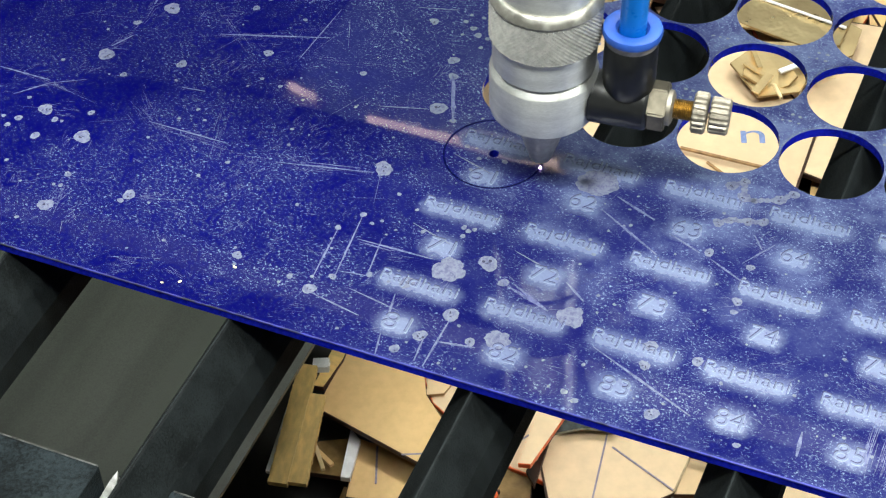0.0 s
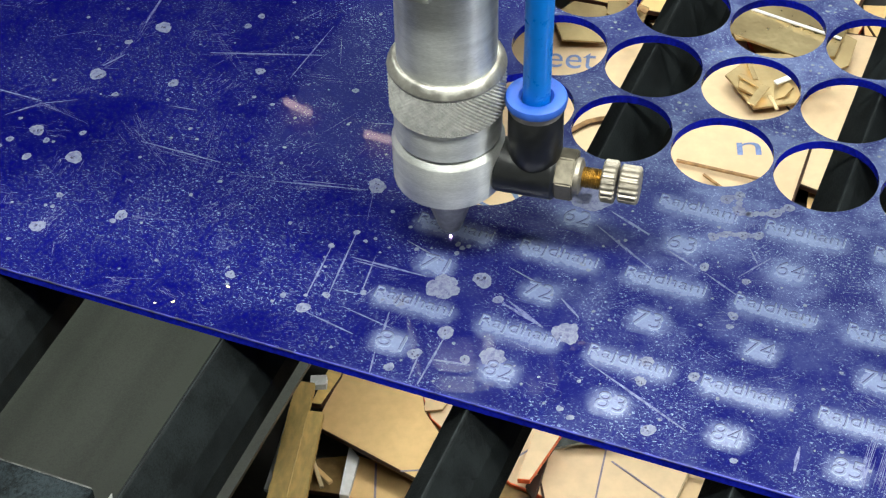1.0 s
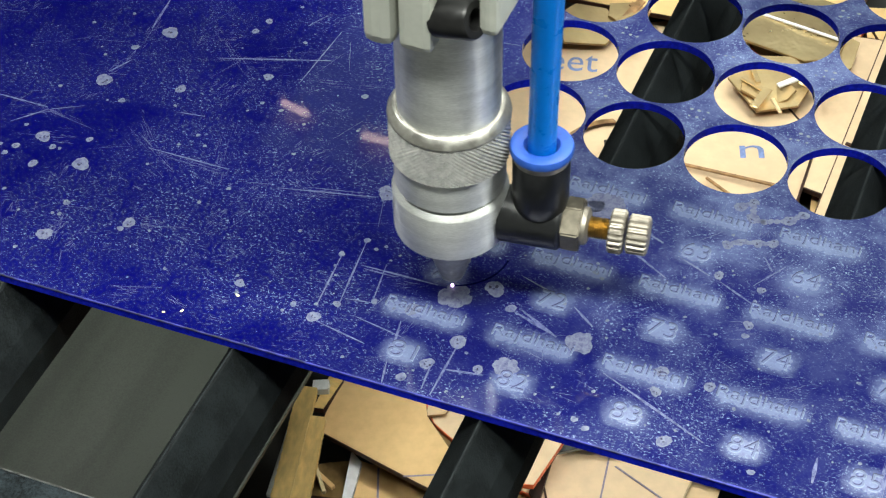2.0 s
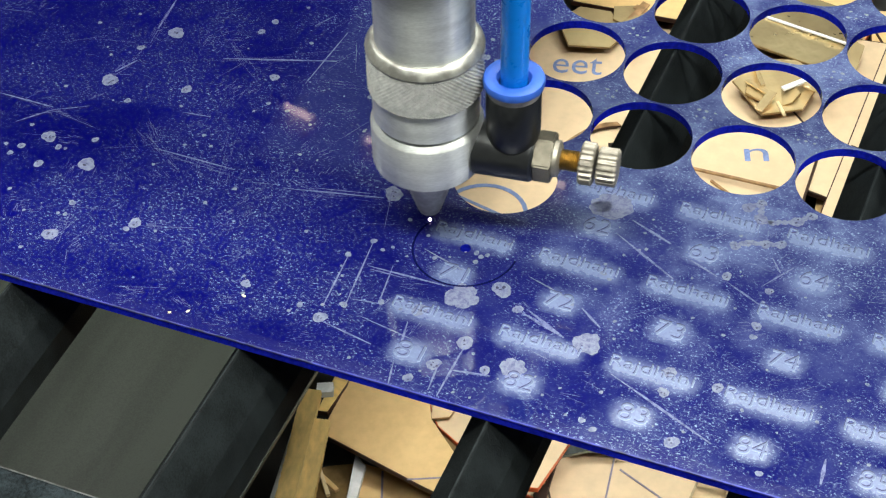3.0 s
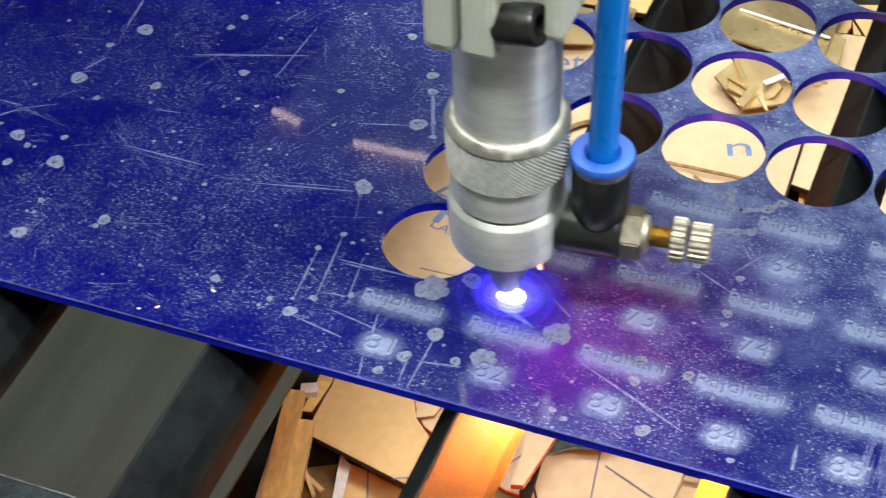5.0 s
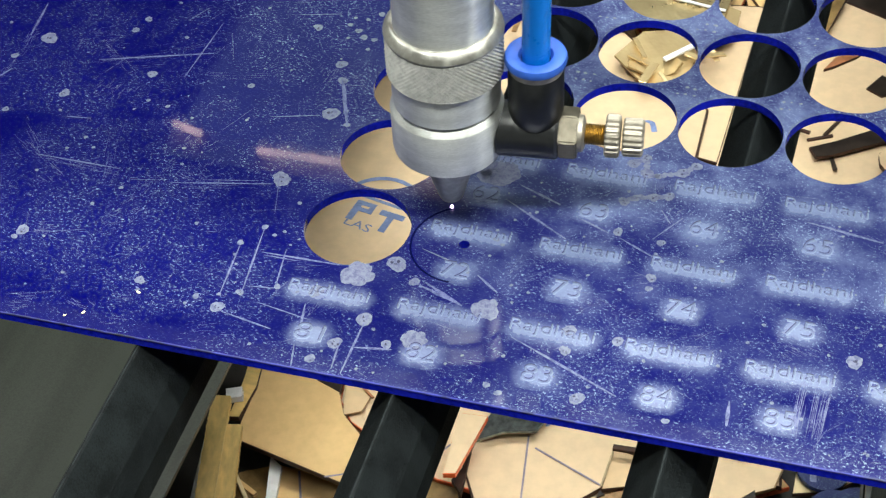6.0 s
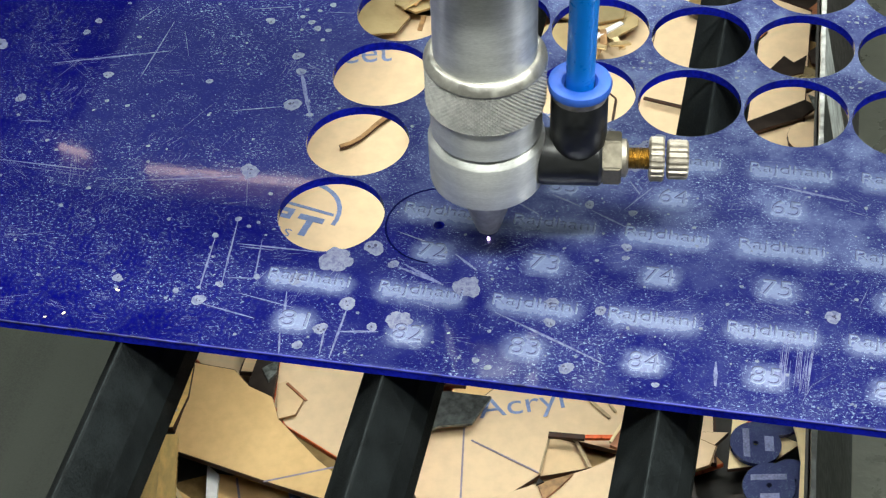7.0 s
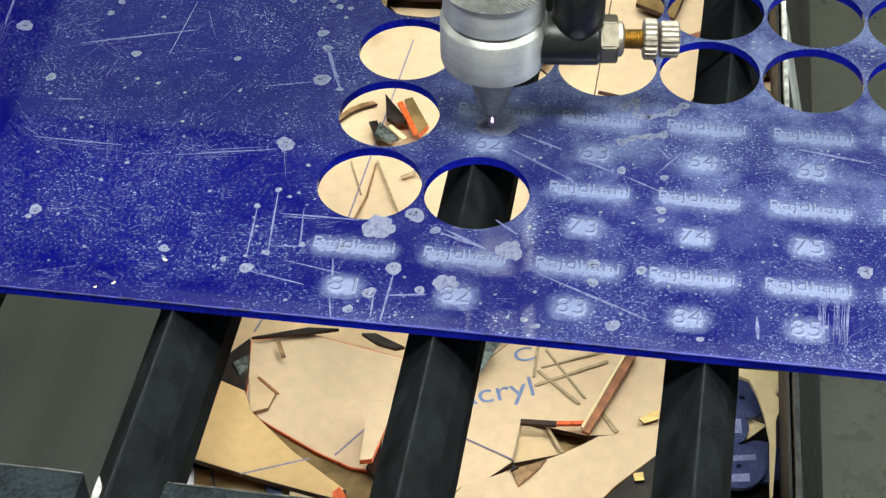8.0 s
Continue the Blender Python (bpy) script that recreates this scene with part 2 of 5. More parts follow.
SPARK = glow("laser_spark", (0.86, 0.60, 1.0), 7.0)
PLUME = [glow("plume_core", (0.72, 0.80, 1.0), 26.0, 0.95)] + [glow("plume_haze", (0.05 + 0.14 * q * q, 0.035 + 0.12 * q * q, 1.0), 1.2 + 5.0 * q, 0.03 + 0.15 * q) for q in (0.9, 0.65, 0.45, 0.3, 0.15, 0.05)]
FLAME = [glow("flame_core", (1.0, 0.78, 0.16), 3.2, 0.6)] + [glow("flame_shell", (1.0, 0.58 - 0.075 * k, 0.05 - 0.008 * k), 2.6 - 0.35 * k, 0.42 - 0.07 * k) for k in range(5)]
FLARE = glow("burning_drip_glow", (1.0, 0.22, 0.008), 1300.0)
FLARE_DIM = glow("burning_pool_glow", (1.0, 0.28, 0.10), 1500.0)
DIFFUSER = glow("ceiling_panel_glow", (0.72, 0.96, 1.0), 0.54)


# ---- mesh helpers ----
def part(name, bm, material, parent=None, label="", smooth=False):
    me = bpy.data.meshes.new(name)
    bmesh.ops.recalc_face_normals(bm, faces=bm.faces)
    bm.to_mesh(me)
    bm.free()
    if smooth:
        me.polygons.foreach_set("use_smooth", [True] * len(me.polygons))
        me.set_sharp_from_angle(angle=radians(35))
    me.materials.append(material)
    ob = new(name, me)
    if parent is not None:
        ob.parent = parent
    if label:
        ob["label"] = label
    return ob


def box(bm, x0, x1, y0, y1, z0, z1, bevel=0.0):
    """A box in millimetres, edges rounded by bevel."""
    ret = bmesh.ops.create_cube(bm, size=1)
    vs = ret["verts"]
    for v in vs:
        v.co = Vector(((x0 + x1) / 2 + v.co.x * (x1 - x0), (y0 + y1) / 2 + v.co.y * (y1 - y0), (z0 + z1) / 2 + v.co.z * (z1 - z0))) * MM
    if bevel:
        edges = {e for v in vs for e in v.link_edges}
        bmesh.ops.bevel(bm, geom=list(edges), offset=bevel * MM, segments=2, profile=0.6, affect="EDGES")
    return bm


def lathe(bm, profile, seg=64, m=None):
    """A body of revolution about z from (radius, height) in millimetres."""
    m = m or Matrix.Identity(4)
    rings = []
    for r, z in profile:
        if r < 1e-6:
            rings.append([bm.verts.new(m @ (Vector((0, 0, z)) * MM))])
        else:
            rings.append([bm.verts.new(m @ (Vector((r * math.cos(a), r * math.sin(a), z)) * MM)) for a in (2 * math.pi * i / seg for i in range(seg))])
    for a, b in zip(rings, rings[1:]):
        for i in range(seg):
            j = (i + 1) % seg
            if len(a) == 1 and len(b) == 1:
                continue
            if len(a) == 1:
                bm.faces.new((a[0], b[i], b[j]))
            elif len(b) == 1:
                bm.faces.new((a[i], a[j], b[0]))
            else:
                bm.faces.new((a[i], a[j], b[j], b[i]))
    return bm


def prism(bm, outline, z0, z1, m=None):
    """A straight prism over an outline in millimetres."""
    m = m or Matrix.Identity(4)
    lo = [bm.verts.new(m @ (Vector((x, y, z0)) * MM)) for x, y in outline]
    hi = [bm.verts.new(m @ (Vector((x, y, z1)) * MM)) for x, y in outline]
    bm.faces.new(lo[::-1])
    bm.faces.new(hi)
    for i in range(len(lo)):
        j = (i + 1) % len(lo)
        bm.faces.new((lo[i], lo[j], hi[j], hi[i]))
    return bm


def text_mesh(words, width, height, thin=0.0):
    """Flat letters centred on the origin, scaled to a width and height in millimetres."""
    curve = bpy.data.curves.new("letters", "FONT")
    curve.body = words
    curve.fill_mode = "FRONT"
    curve.resolution_u = 4
    curve.offset = -thin
    ob = bpy.data.objects.new("letters", curve)
    scene.collection.objects.link(ob)
    dg = bpy.context.evaluated_depsgraph_get()
    dg.update()
    me = bpy.data.meshes.new_from_object(ob.evaluated_get(dg))
    bpy.data.objects.remove(ob)
    bpy.data.curves.remove(curve)
    n = len(me.vertices)
    co = np.empty(n * 3)
    me.vertices.foreach_get("co", co)
    co = co.reshape(n, 3)
    lo, hi = co.min(0), co.max(0)
    co = (co - (lo + hi) / 2) * [width * MM / (hi[0] - lo[0]), height * MM / (hi[1] - lo[1]), 0]
    me.vertices.foreach_set("co", co.ravel())
    return me


# ---- the setting: workshop round the machine ----
def room():
    for name, dims, mat in (("floor", (-3000, 3000, -2600, 3400, -1000, -950), FLOOR), ("ceiling", (-3000, 3000, -2600, 3400, 1700, 1750), CEIL),
                            ("wall_north", (-3000, 3000, 3400, 3500, -950, 1700), WALL), ("wall_south", (-3000, 3000, -2700, -2600, -950, 1700), WALL),
                            ("wall_east", (3000, 3100, -2600, 3400, -950, 1700), WALL), ("wall_west", (-3100, -3000, -2600, 3400, -950, 1700), WALL)):
        tagged(part(name, box(bmesh.new(), *dims), mat), kind="structure")


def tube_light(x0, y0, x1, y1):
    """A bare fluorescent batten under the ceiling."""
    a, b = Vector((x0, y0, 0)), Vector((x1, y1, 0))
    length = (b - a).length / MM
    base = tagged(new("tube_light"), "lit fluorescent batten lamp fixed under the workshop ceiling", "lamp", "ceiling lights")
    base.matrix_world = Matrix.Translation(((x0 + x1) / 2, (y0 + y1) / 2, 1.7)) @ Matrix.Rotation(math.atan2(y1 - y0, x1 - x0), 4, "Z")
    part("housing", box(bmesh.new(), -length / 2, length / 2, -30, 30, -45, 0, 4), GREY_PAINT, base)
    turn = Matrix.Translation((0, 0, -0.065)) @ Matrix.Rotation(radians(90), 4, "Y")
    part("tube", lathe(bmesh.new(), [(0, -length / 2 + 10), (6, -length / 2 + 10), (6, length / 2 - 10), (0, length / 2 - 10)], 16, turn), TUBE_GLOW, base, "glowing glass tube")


def panel_light():
    """A large dim diffuser beyond the batten lamps."""
    base = tagged(new("panel_light"), "large dim diffuser panel lamp set under the workshop ceiling", "lamp", "ceiling lights")
    part("housing", box(bmesh.new(), -1080, 1500, 1665, 3000, 1668, 1700, 4), GREY_PAINT, base)
    part("diffuser", box(bmesh.new(), -1060, 1480, 1680, 2980, 1660, 1667), DIFFUSER, base, "evenly glowing diffuser")


# ---- the machine: cabinet, rails, cutting bars, waste tray ----
WORN = plain("worn_steel_edge", (0.05, 0.053, 0.05), 0.45, 0.4, grain=500, vary=0.9)
# same steel as the left shelf, made paler for the light falling on it
PANEL_LIT = plain("lit_grey_panel", (0.060, 0.063, 0.051), 0.30, 0.2, grain=60, vary=0.12, bump=0.3, depth=0.002)


def cabinet():
    base = tagged(new("laser_cabinet"), "dark steel cabinet of the laser cutter", "machine", kind="structure")
    for dims in ((-520, -500, -140, 880, -950, -60), (640, 660, -140, 880, -950, -60), (-500, 640, -140, -120, -950, -60), (-500, 640, 860, 880, -950, -60)):
        part("side_panel", box(bmesh.new(), *dims), FRAME_PAINT, base)
    tagged(part("cabinet_floor", box(bmesh.new(), -500, 640, -120, 860, -470, -440), DARK), "dark sheet-metal cabinet floor", kind="structure")
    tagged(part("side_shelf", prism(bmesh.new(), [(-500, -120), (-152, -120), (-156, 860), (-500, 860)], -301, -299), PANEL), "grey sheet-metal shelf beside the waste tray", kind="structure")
    tagged(part("side_shelf", prism(bmesh.new(), [(159, -120), (640, -120), (640, 860), (119, 860)], -377, -375), PANEL_LIT), "grey sheet-metal shelf beside the waste tray", kind="structure")


RUBBED = plain("rubbed_black_edge", (0.0085, 0.0105, 0.0110), 0.66, grain=300, vary=0.8, ior=1.16)
BAR_STEP, BAR_LEFT, BAR_W = 60.0, -106.0, 17.0


def cutting_bars():
    """Ridged black bars that carry the sheet."""
    outline = [(0.4, -27), (0, -18.5), (8.3, -3.5), (8.8, -3.1), (9.3, -3.5), (14.6, -13.5), (16.8, -20), (17, -27)]
    bm = bmesh.new()
    lo, hi = ([bm.verts.new(Vector((x, y, z)) * MM) for x, z in outline] for y in (-69, 820))
    bm.faces.new(lo)
    bm.faces.new(hi[::-1])
    for i in range(len(lo)):
        j = (i + 1) % len(lo)
        bm.faces.new((lo[i], hi[i], hi[j], lo[j]))
    first = tagged(part("cutting_bar", bm, BAR), "black anodised ridged support bar under the sheet", "support bar", "cutting bed bars")
    part("ridge", box(bmesh.new(), 8.6, 9.0, -68.9, 819.9, -3.5, -3.06, 0.1), RUBBED, first, "rubbed ridge line")
    for k in range(-5, 9):
        m = pose((BAR_LEFT + k * BAR_STEP) * MM, 0, 0.55 * MM)
        if k == -5:
            first.matrix_world = m
        else:
            copy_thing(first, m)


def bed_frame():
    base = tagged(new("bed_frame"), "black crackle-painted steel frame holding the cutting bars", "machine frame")
    for k in range(-5, 9):
        x0, x1 = BAR_LEFT + k * BAR_STEP + BAR_W + 3.5, BAR_LEFT + (k + 1) * BAR_STEP + 3.0
        part("front_tongue", box(bmesh.new(), x0, x1, -76, -61, -30, -2, 0.4), FRAME_PAINT, base)
        part("worn_lip", box(bmesh.new(), x0 + 0.5, x1 - 0.5, -61.1, -60.8, -2.6, -1.9), WORN, base, "thin worn bright edge")
        turn = Matrix.Translation(Vector((x0 + 8, -74, -4)) * MM)
        part("bolt_head", lathe(bmesh.new(), [(0, 4), (3, 4), (4.2, 3), (4.5, 0), (0, 0)], 24, turn), BLACK_STEEL, base)
        part("slot_clip", prism(bmesh.new(), [(x1 + 1.2, -57), (x1 + 1.0, -60), (x1 + 1.6, -72), (x1 + 7.0, -72), (x1 + 4.2, -63)], -13, -7.5), BARE, base, "bare metal clip under the bar end")
    part("front_beam", box(bmesh.new(), -498, 638, -118, -76, -40, -2.5, 2), FRAME_PAINT, base)
    part("back_beam", box(bmesh.new(), -498, 638, 820, 858, -40, -4, 2), FRAME_PAINT, base)
    for k, (x0, x1) in enumerate(((-498, -460), (600, 638))):
        part("side_beam", box(bmesh.new(), x0, x1, -76, 820, -60, -31, 2), FRAME_PAINT, base)
    return base


GALV_DARK = plain("dark_galvanised_steel", (0.030, 0.034, 0.034), 0.45, 0.4, grain=240, vary=0.9, bump=0.4)
GALV_LIT = plain("lit_galvanised_steel", (0.50, 0.53, 0.52), 0.45, 0.35, grain=120, vary=0.7, bump=0.3)
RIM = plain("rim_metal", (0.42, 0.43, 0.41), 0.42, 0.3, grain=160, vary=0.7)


def waste_tray():
    base = tagged(new("waste_tray"), "open galvanised waste tray full of offcuts below the bed", "tray")
    part("tray_floor", box(bmesh.new(), -225, 166, -60, 780, -440, -436), DARK, base)

    def side(x0, s0, x1, s1):
        bm = bmesh.new()
        pts = [((x0 + s0 * y, y), (x1 + s1 * y, y)) for y in (-60, 780)]
        prism(bm, [pts[0][0], pts[0][1], pts[1][1], pts[1][0]], -436, -375)
        return bm
    part("tray_side", side(-222, 0.0, -219, 0.0), GALV, base)
    # one steel in three tones: shade and lamp gleam painted along the side
    for y0, y1, mat in ((-60, 400, GALV_DARK), (400.5, 450, GALV_LIT), (450.5, 780, DARK)):
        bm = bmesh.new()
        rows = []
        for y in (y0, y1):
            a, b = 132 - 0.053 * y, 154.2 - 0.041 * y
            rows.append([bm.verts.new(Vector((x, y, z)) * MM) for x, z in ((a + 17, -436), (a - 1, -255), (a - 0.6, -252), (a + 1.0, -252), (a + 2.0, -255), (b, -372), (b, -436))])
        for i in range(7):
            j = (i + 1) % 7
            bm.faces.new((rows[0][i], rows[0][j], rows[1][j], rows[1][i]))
        part("tray_side", bm, mat, base, "mottled galvanised sloping side" if mat is not DARK else "sloping side painted dark for shade")
    rng = random.Random(6)
    # rim painted dark in front for shade, pale behind for gleam
    for first, stop, mat, words in ((0, 37, GALV_DARK, "rolled rim painted dark for shade"), (36, 85, RIM, "rolled rim painted pale for lamp gleam")):
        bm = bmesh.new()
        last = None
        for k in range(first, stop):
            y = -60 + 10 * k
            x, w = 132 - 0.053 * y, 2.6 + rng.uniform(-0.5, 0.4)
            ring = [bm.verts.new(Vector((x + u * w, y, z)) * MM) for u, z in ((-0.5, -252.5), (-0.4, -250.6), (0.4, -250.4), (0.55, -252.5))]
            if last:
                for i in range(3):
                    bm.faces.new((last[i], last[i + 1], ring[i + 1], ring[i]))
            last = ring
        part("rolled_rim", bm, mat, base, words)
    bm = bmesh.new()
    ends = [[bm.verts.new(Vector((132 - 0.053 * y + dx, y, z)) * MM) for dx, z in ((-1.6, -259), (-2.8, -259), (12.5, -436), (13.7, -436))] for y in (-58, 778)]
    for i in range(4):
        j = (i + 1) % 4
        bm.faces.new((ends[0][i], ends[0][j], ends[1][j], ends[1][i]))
    part("tray_lining", bm, DARK, base, "dark lining")
    for y0, y1 in ((-62, -60), (780, 782)):
        part("tray_end", box(bmesh.new(), -225, 155, y0, y1, -436, -377), GALV, base)


# ---- offcuts in the tray ----
def offcut(outline, z, tilt=(0, 0), mat=KRAFT, edge=BURNT, thick=3.0, label="kraft-masked acrylic offcut with scorched edges lying in the tray", lines=()):
    """A flat piece of masked sheet: outline in plan millimetres, its middle at height z, tilted in degrees."""
    cx, cy = sum(p[0] for p in outline) / len(outline), sum(p[1] for p in outline) / len(outline)
    base = tagged(new("acrylic_offcut"), label, "offcut", "scrap in the tray")
    base.matrix_world = pose(cx * MM, cy * MM, z * MM, tilt[0], tilt[1], 0)
    local = [(x - cx, y - cy) for x, y in outline]
    part("sheet", prism(bmesh.new(), local, -thick, 0), edge, base)
    inset = [(x * 0.985, y * 0.985) for x, y in local]
    part("masking_paper", prism(bmesh.new(), inset, 0.02, 0.22), mat, base)
    for x0, y0, x1, y1, w, m in lines:
        d = Vector((x1 - x0, y1 - y0)).normalized()
        n = Vector((-d.y, d.x)) * w / 2
        part("pencil_line", prism(bmesh.new(), [(x0 - cx + n.x, y0 - cy + n.y), (x1 - cx + n.x, y1 - cy + n.y), (x1 - cx - n.x, y1 - cy - n.y), (x0 - cx - n.x, y0 - cy - n.y)], 0.24, 0.3),
             m, base)
    return base


def strip(x0, y0, x1, y1, w, z0, z1, mat=BURNT, h=3.0, label="narrow scorched strip of acrylic scrap", ragged=0.0):
    """A narrow leftover strip from one place to another."""
    a, b = Vector((x0, y0, z0)) * MM, Vector((x1, y1, z1)) * MM
    d = b - a
    if ragged:
        rng = random.Random(int(x0 * 7 + y0))
        n = 46
        span = [d.length / MM * k / n for k in range(n + 1)]
        outline = [(x, -w / 2 + rng.uniform(-ragged, ragged)) for x in span] + [(x, w / 2 + rng.uniform(-ragged, ragged)) for x in span[::-1]]
        ob = part("scrap_strip", prism(bmesh.new(), outline, -h, 0), mat)
    else:
        ob = part("scrap_strip", box(bmesh.new(), 0, d.length / MM, -w / 2, w / 2, -h, 0, 0.3), mat)
    tagged(ob, label, "scrap strip", "scrap in the tray")
    ob.matrix_world = Matrix.Translation(a) @ d.to_track_quat("X", "Z").to_matrix().to_4x4()
    return ob


def print_on(words, x, y, z, width, height, turn, parent_label):
    me = text_mesh(words, width, height)
    me.materials.append(INK)
    ob = tagged(new("printed_word", me), parent_label, "printed word", kind="structure")
    ob.matrix_world = pose(x * MM, y * MM, z * MM, 0, 0, turn)


SOOT_DARK = plain("soot_dark_acrylic", (0.020, 0.014, 0.011), 0.35, grain=120, vary=0.7)
BROWN = plain("brown_translucent_acrylic", (0.20, 0.13, 0.055), 0.15, grain=60, vary=0.5, bump=0.4, depth=0.004)
RUST = plain("rust_brown_acrylic", (0.33, 0.13, 0.06), 0.4, grain=120, vary=0.5)
TAN = plain("tan_scorched_acrylic", (0.30, 0.17, 0.075), 0.45, grain=200, vary=0.5)
CREAM = plain("cream_acrylic", (0.78, 0.62, 0.36), 0.35, grain=120, vary=0.1)


LILAC = plain("pale_engraved_band", (0.17, 0.185, 0.36), 0.6, grain=900, vary=0.4)
OLIVE = plain("grey_brown_paper_edge", (0.40, 0.30, 0.175), 0.6, grain=250, vary=0.35)


def scrap_pile():
    rng = random.Random(4)
    # loose bottom layer
    for i in range(64):
        cx, cy = rng.uniform(-170, 95), rng.uniform(190, 730)
        n, r = rng.choice((3, 4, 4, 5)), rng.uniform(18, 42)
        a0 = rng.uniform(0, 6.28)
        pts = [(max(-215, min(100, cx + r * rng.uniform(0.7, 1.1) * math.cos(a0 + 2 * math.pi * k / n))), cy + r * rng.uniform(0.7, 1.1) * math.sin(a0 + 2 * math.pi * k / n)) for k in range(n)]
        offcut(pts, -430 + 0.11 * i, (rng.uniform(-3, 3), rng.uniform(-3, 3)), rng.choice((KRAFT, KRAFT, KRAFT_PALE)), rng.choice((BURNT, BURNT, ORANGE)))
    # big printed sheets under the far holes
    offcut([(-216.9, 370.0), (-22.7, 370.8), (1.1, 404.4), (-5.2, 565.9), (-68.2, 626.7), (-222.1, 632.3)], -411.7, (0, 0), KRAFT_PALE, BURNT, lines=((-175.5, 394.4, -43.0, 398.6, 1.0, PENCIL), (-119.9, 375.0, -108.0, 604.5, 1.0, PENCIL)))
    offcut([(5.8, 381.8), (109.7, 368.5), (100.9, 667.6), (9.0, 706.7)], -414.0, (0.5, 0), KRAFT_PALE, BURNT, lines=((10.9, 507.6, 99.8, 493.6, 1.0, PENCIL),))
    offcut([(-186.6, 642.9), (-12.8, 654.1), (-6.9, 748.9), (-181.8, 760.2)], -411.7, (0, 0.4), KRAFT, BURNT)
    print_on("eet", -161.1, 583.9, -411.0, 29.9, 15.6, 14, "blue print on the masking paper")
    print_on("n", -38.2, 542.4, -411.0, 13.8, 10.8, 20, "blue print on the masking paper")
    print_on("LAS", -174.0, 427.0, -411.0, 16.2, 6.0, -14, "blue print on the masking paper")
    emblem()
    # sheets in front of the blue sheet
    offcut([(-168.7, 330.0), (-168.9, 392.6), (-51.2, 399.7), (-50.5, 340.1)], -420, (0, 0), KRAFT_MID, BURNT, lines=((-151, 357.6, -147.6, 371.9, 1.2, PENCIL), ))
    offcut([(-149.3, 345.7), (-120.5, 355.3), (-85.8, 348.2), (-65.8, 344.6), (-60.3, 343.7), (-60.2, 266.6), (-70.4, 268.7), (-80.5, 269.5), (-99.0, 276.6), (-133.3, 294.0), (-142.7, 306.0), (-146.7, 328.8)], -413.9, (0, 0), KRAFT_PALE, ORANGE, lines=((-89.8, 276.1, -66.1, 314.2, 1.1, PENCIL), ))
    offcut([(-148.3, 344.5), (-120.3, 355.2), (-104.0, 356.5), (-119.5, 351.2)], -409.5, (0, 0), SOOT_DARK, BURNT, 2, label="sooty curled offcut on the scrap pile")
    offcut([(-91.4, 354.5), (-84.1, 355.5), (-67.5, 348.1), (-71.9, 346.3), (-81.9, 348.5)], -409, (0, 0), SOOT_DARK, BURNT, 2, label="sooty ragged offcut on the scrap pile")
    offcut([(-157.0, 328.5), (-147.9, 341.8), (-144.0, 321.6), (-142.1, 305.6), (-156.9, 311.3)], -407, (0, 0), SOOT_DARK, BURNT, label="sooty black triangular offcut in the tray")
    offcut([(-151.9, 321.9), (-145.4, 328.3), (-143.9, 319.8), (-146.4, 314.0)], -405, (0, 0), GALV, GALV, 1.5, label="grey metal scrap on the pile")
    offcut([(-143.0, 317.8), (-139.2, 320.3), (-127.1, 310.3), (-128.9, 299.4), (-137.5, 294.9)], -411, (0, 0), KRAFT_MID, TAN, 1.2)
    strip(-138.4, 318.5, -125.4, 308.3, 1.5, -410, -409.5, RUST, 0.8)
    strip(-133.4, 342.6, -127.9, 331.8, 2.2, -408, -407.5, TAN, 1.4)
    # brown offcut widened to darken the shadowed strip between two sheets
    offcut([(-135.5, 295.5), (-99.2, 276.2), (-69.2, 268.5), (-62.8, 247.0), (-82.6, 251.1)], -416.4, (0, 0), BROWN, BURNT, label="dark brown acrylic offcut reaching over the shadow beside it")
    offcut([(-72.1, 267.6), (-68.3, 277.4), (-68.1, 288.3), (-65.0, 260.1)], -409, (0, 0), SOOT_DARK, BURNT, label="sooty dark sliver in the tray")
    offcut([(-83.1, 242.8), (-80.6, 246.6), (-76.5, 242.4), (-77.3, 235.8), (-81.0, 235.3)], -400, (0, 0), ORANGE, ORANGE, label="orange acrylic chip in the tray")
    offcut([(-182.0, 261.5), (-182.8, 275.3), (-183.1, 295.9), (-187.8, 318.3), (-165.0, 317.0), (-154.3, 307.4), (-140.8, 302.5), (-133.6, 288.9), (-107.6, 267.0), (-77.7, 247.3), (-81.9, 241.2), (-123.0, 248.6)], -403, (0, 0), KRAFT, BURNT, lines=((-130.3, 249.7, -99, 263.9, 1, PENCIL), ))
    offcut([(-188.4, 272.0), (-189.8, 296.2), (-192.4, 315.1), (-185.8, 316.4), (-182.0, 294.0), (-183.4, 273.0)], -400.5, (0, 0), KRAFT_ROUGH, BURNT, label="rough yellow kraft strip beside the tray side")
    offcut([(-164.2, 262.8), (-156.6, 257.9), (-151.6, 234.3), (-156.2, 233.3)], -413, (0, 0), WHITE_ACRYLIC, WHITE_ACRYLIC, label="small white acrylic offcut in the tray")
    offcut([(-161.0, 263.1), (-109.7, 260.0), (-105.6, 236.6), (-151.2, 227.1)], -419, (0, 0), KRAFT, BURNT)
    strip(-149.5, 261.6, -140.3, 239.5, 1.1, -418.7, -418.2, PENCIL, 0.3)
    offcut([(-183.8, 251.5), (-176.6, 256.6), (-165.3, 262.5), (-158.7, 239.0), (-179.2, 234.7)], -421, (0, 0), BROWN, BURNT, label="brown translucent acrylic offcut in the tray")
    strip(-181.3, 249, -164.1, 240.2, 2.5, -415, -414.5, KRAFT, 2)
    strip(-179.1, 250.4, -166.2, 234.7, 2, -413, -412.5, CREAM, 2)
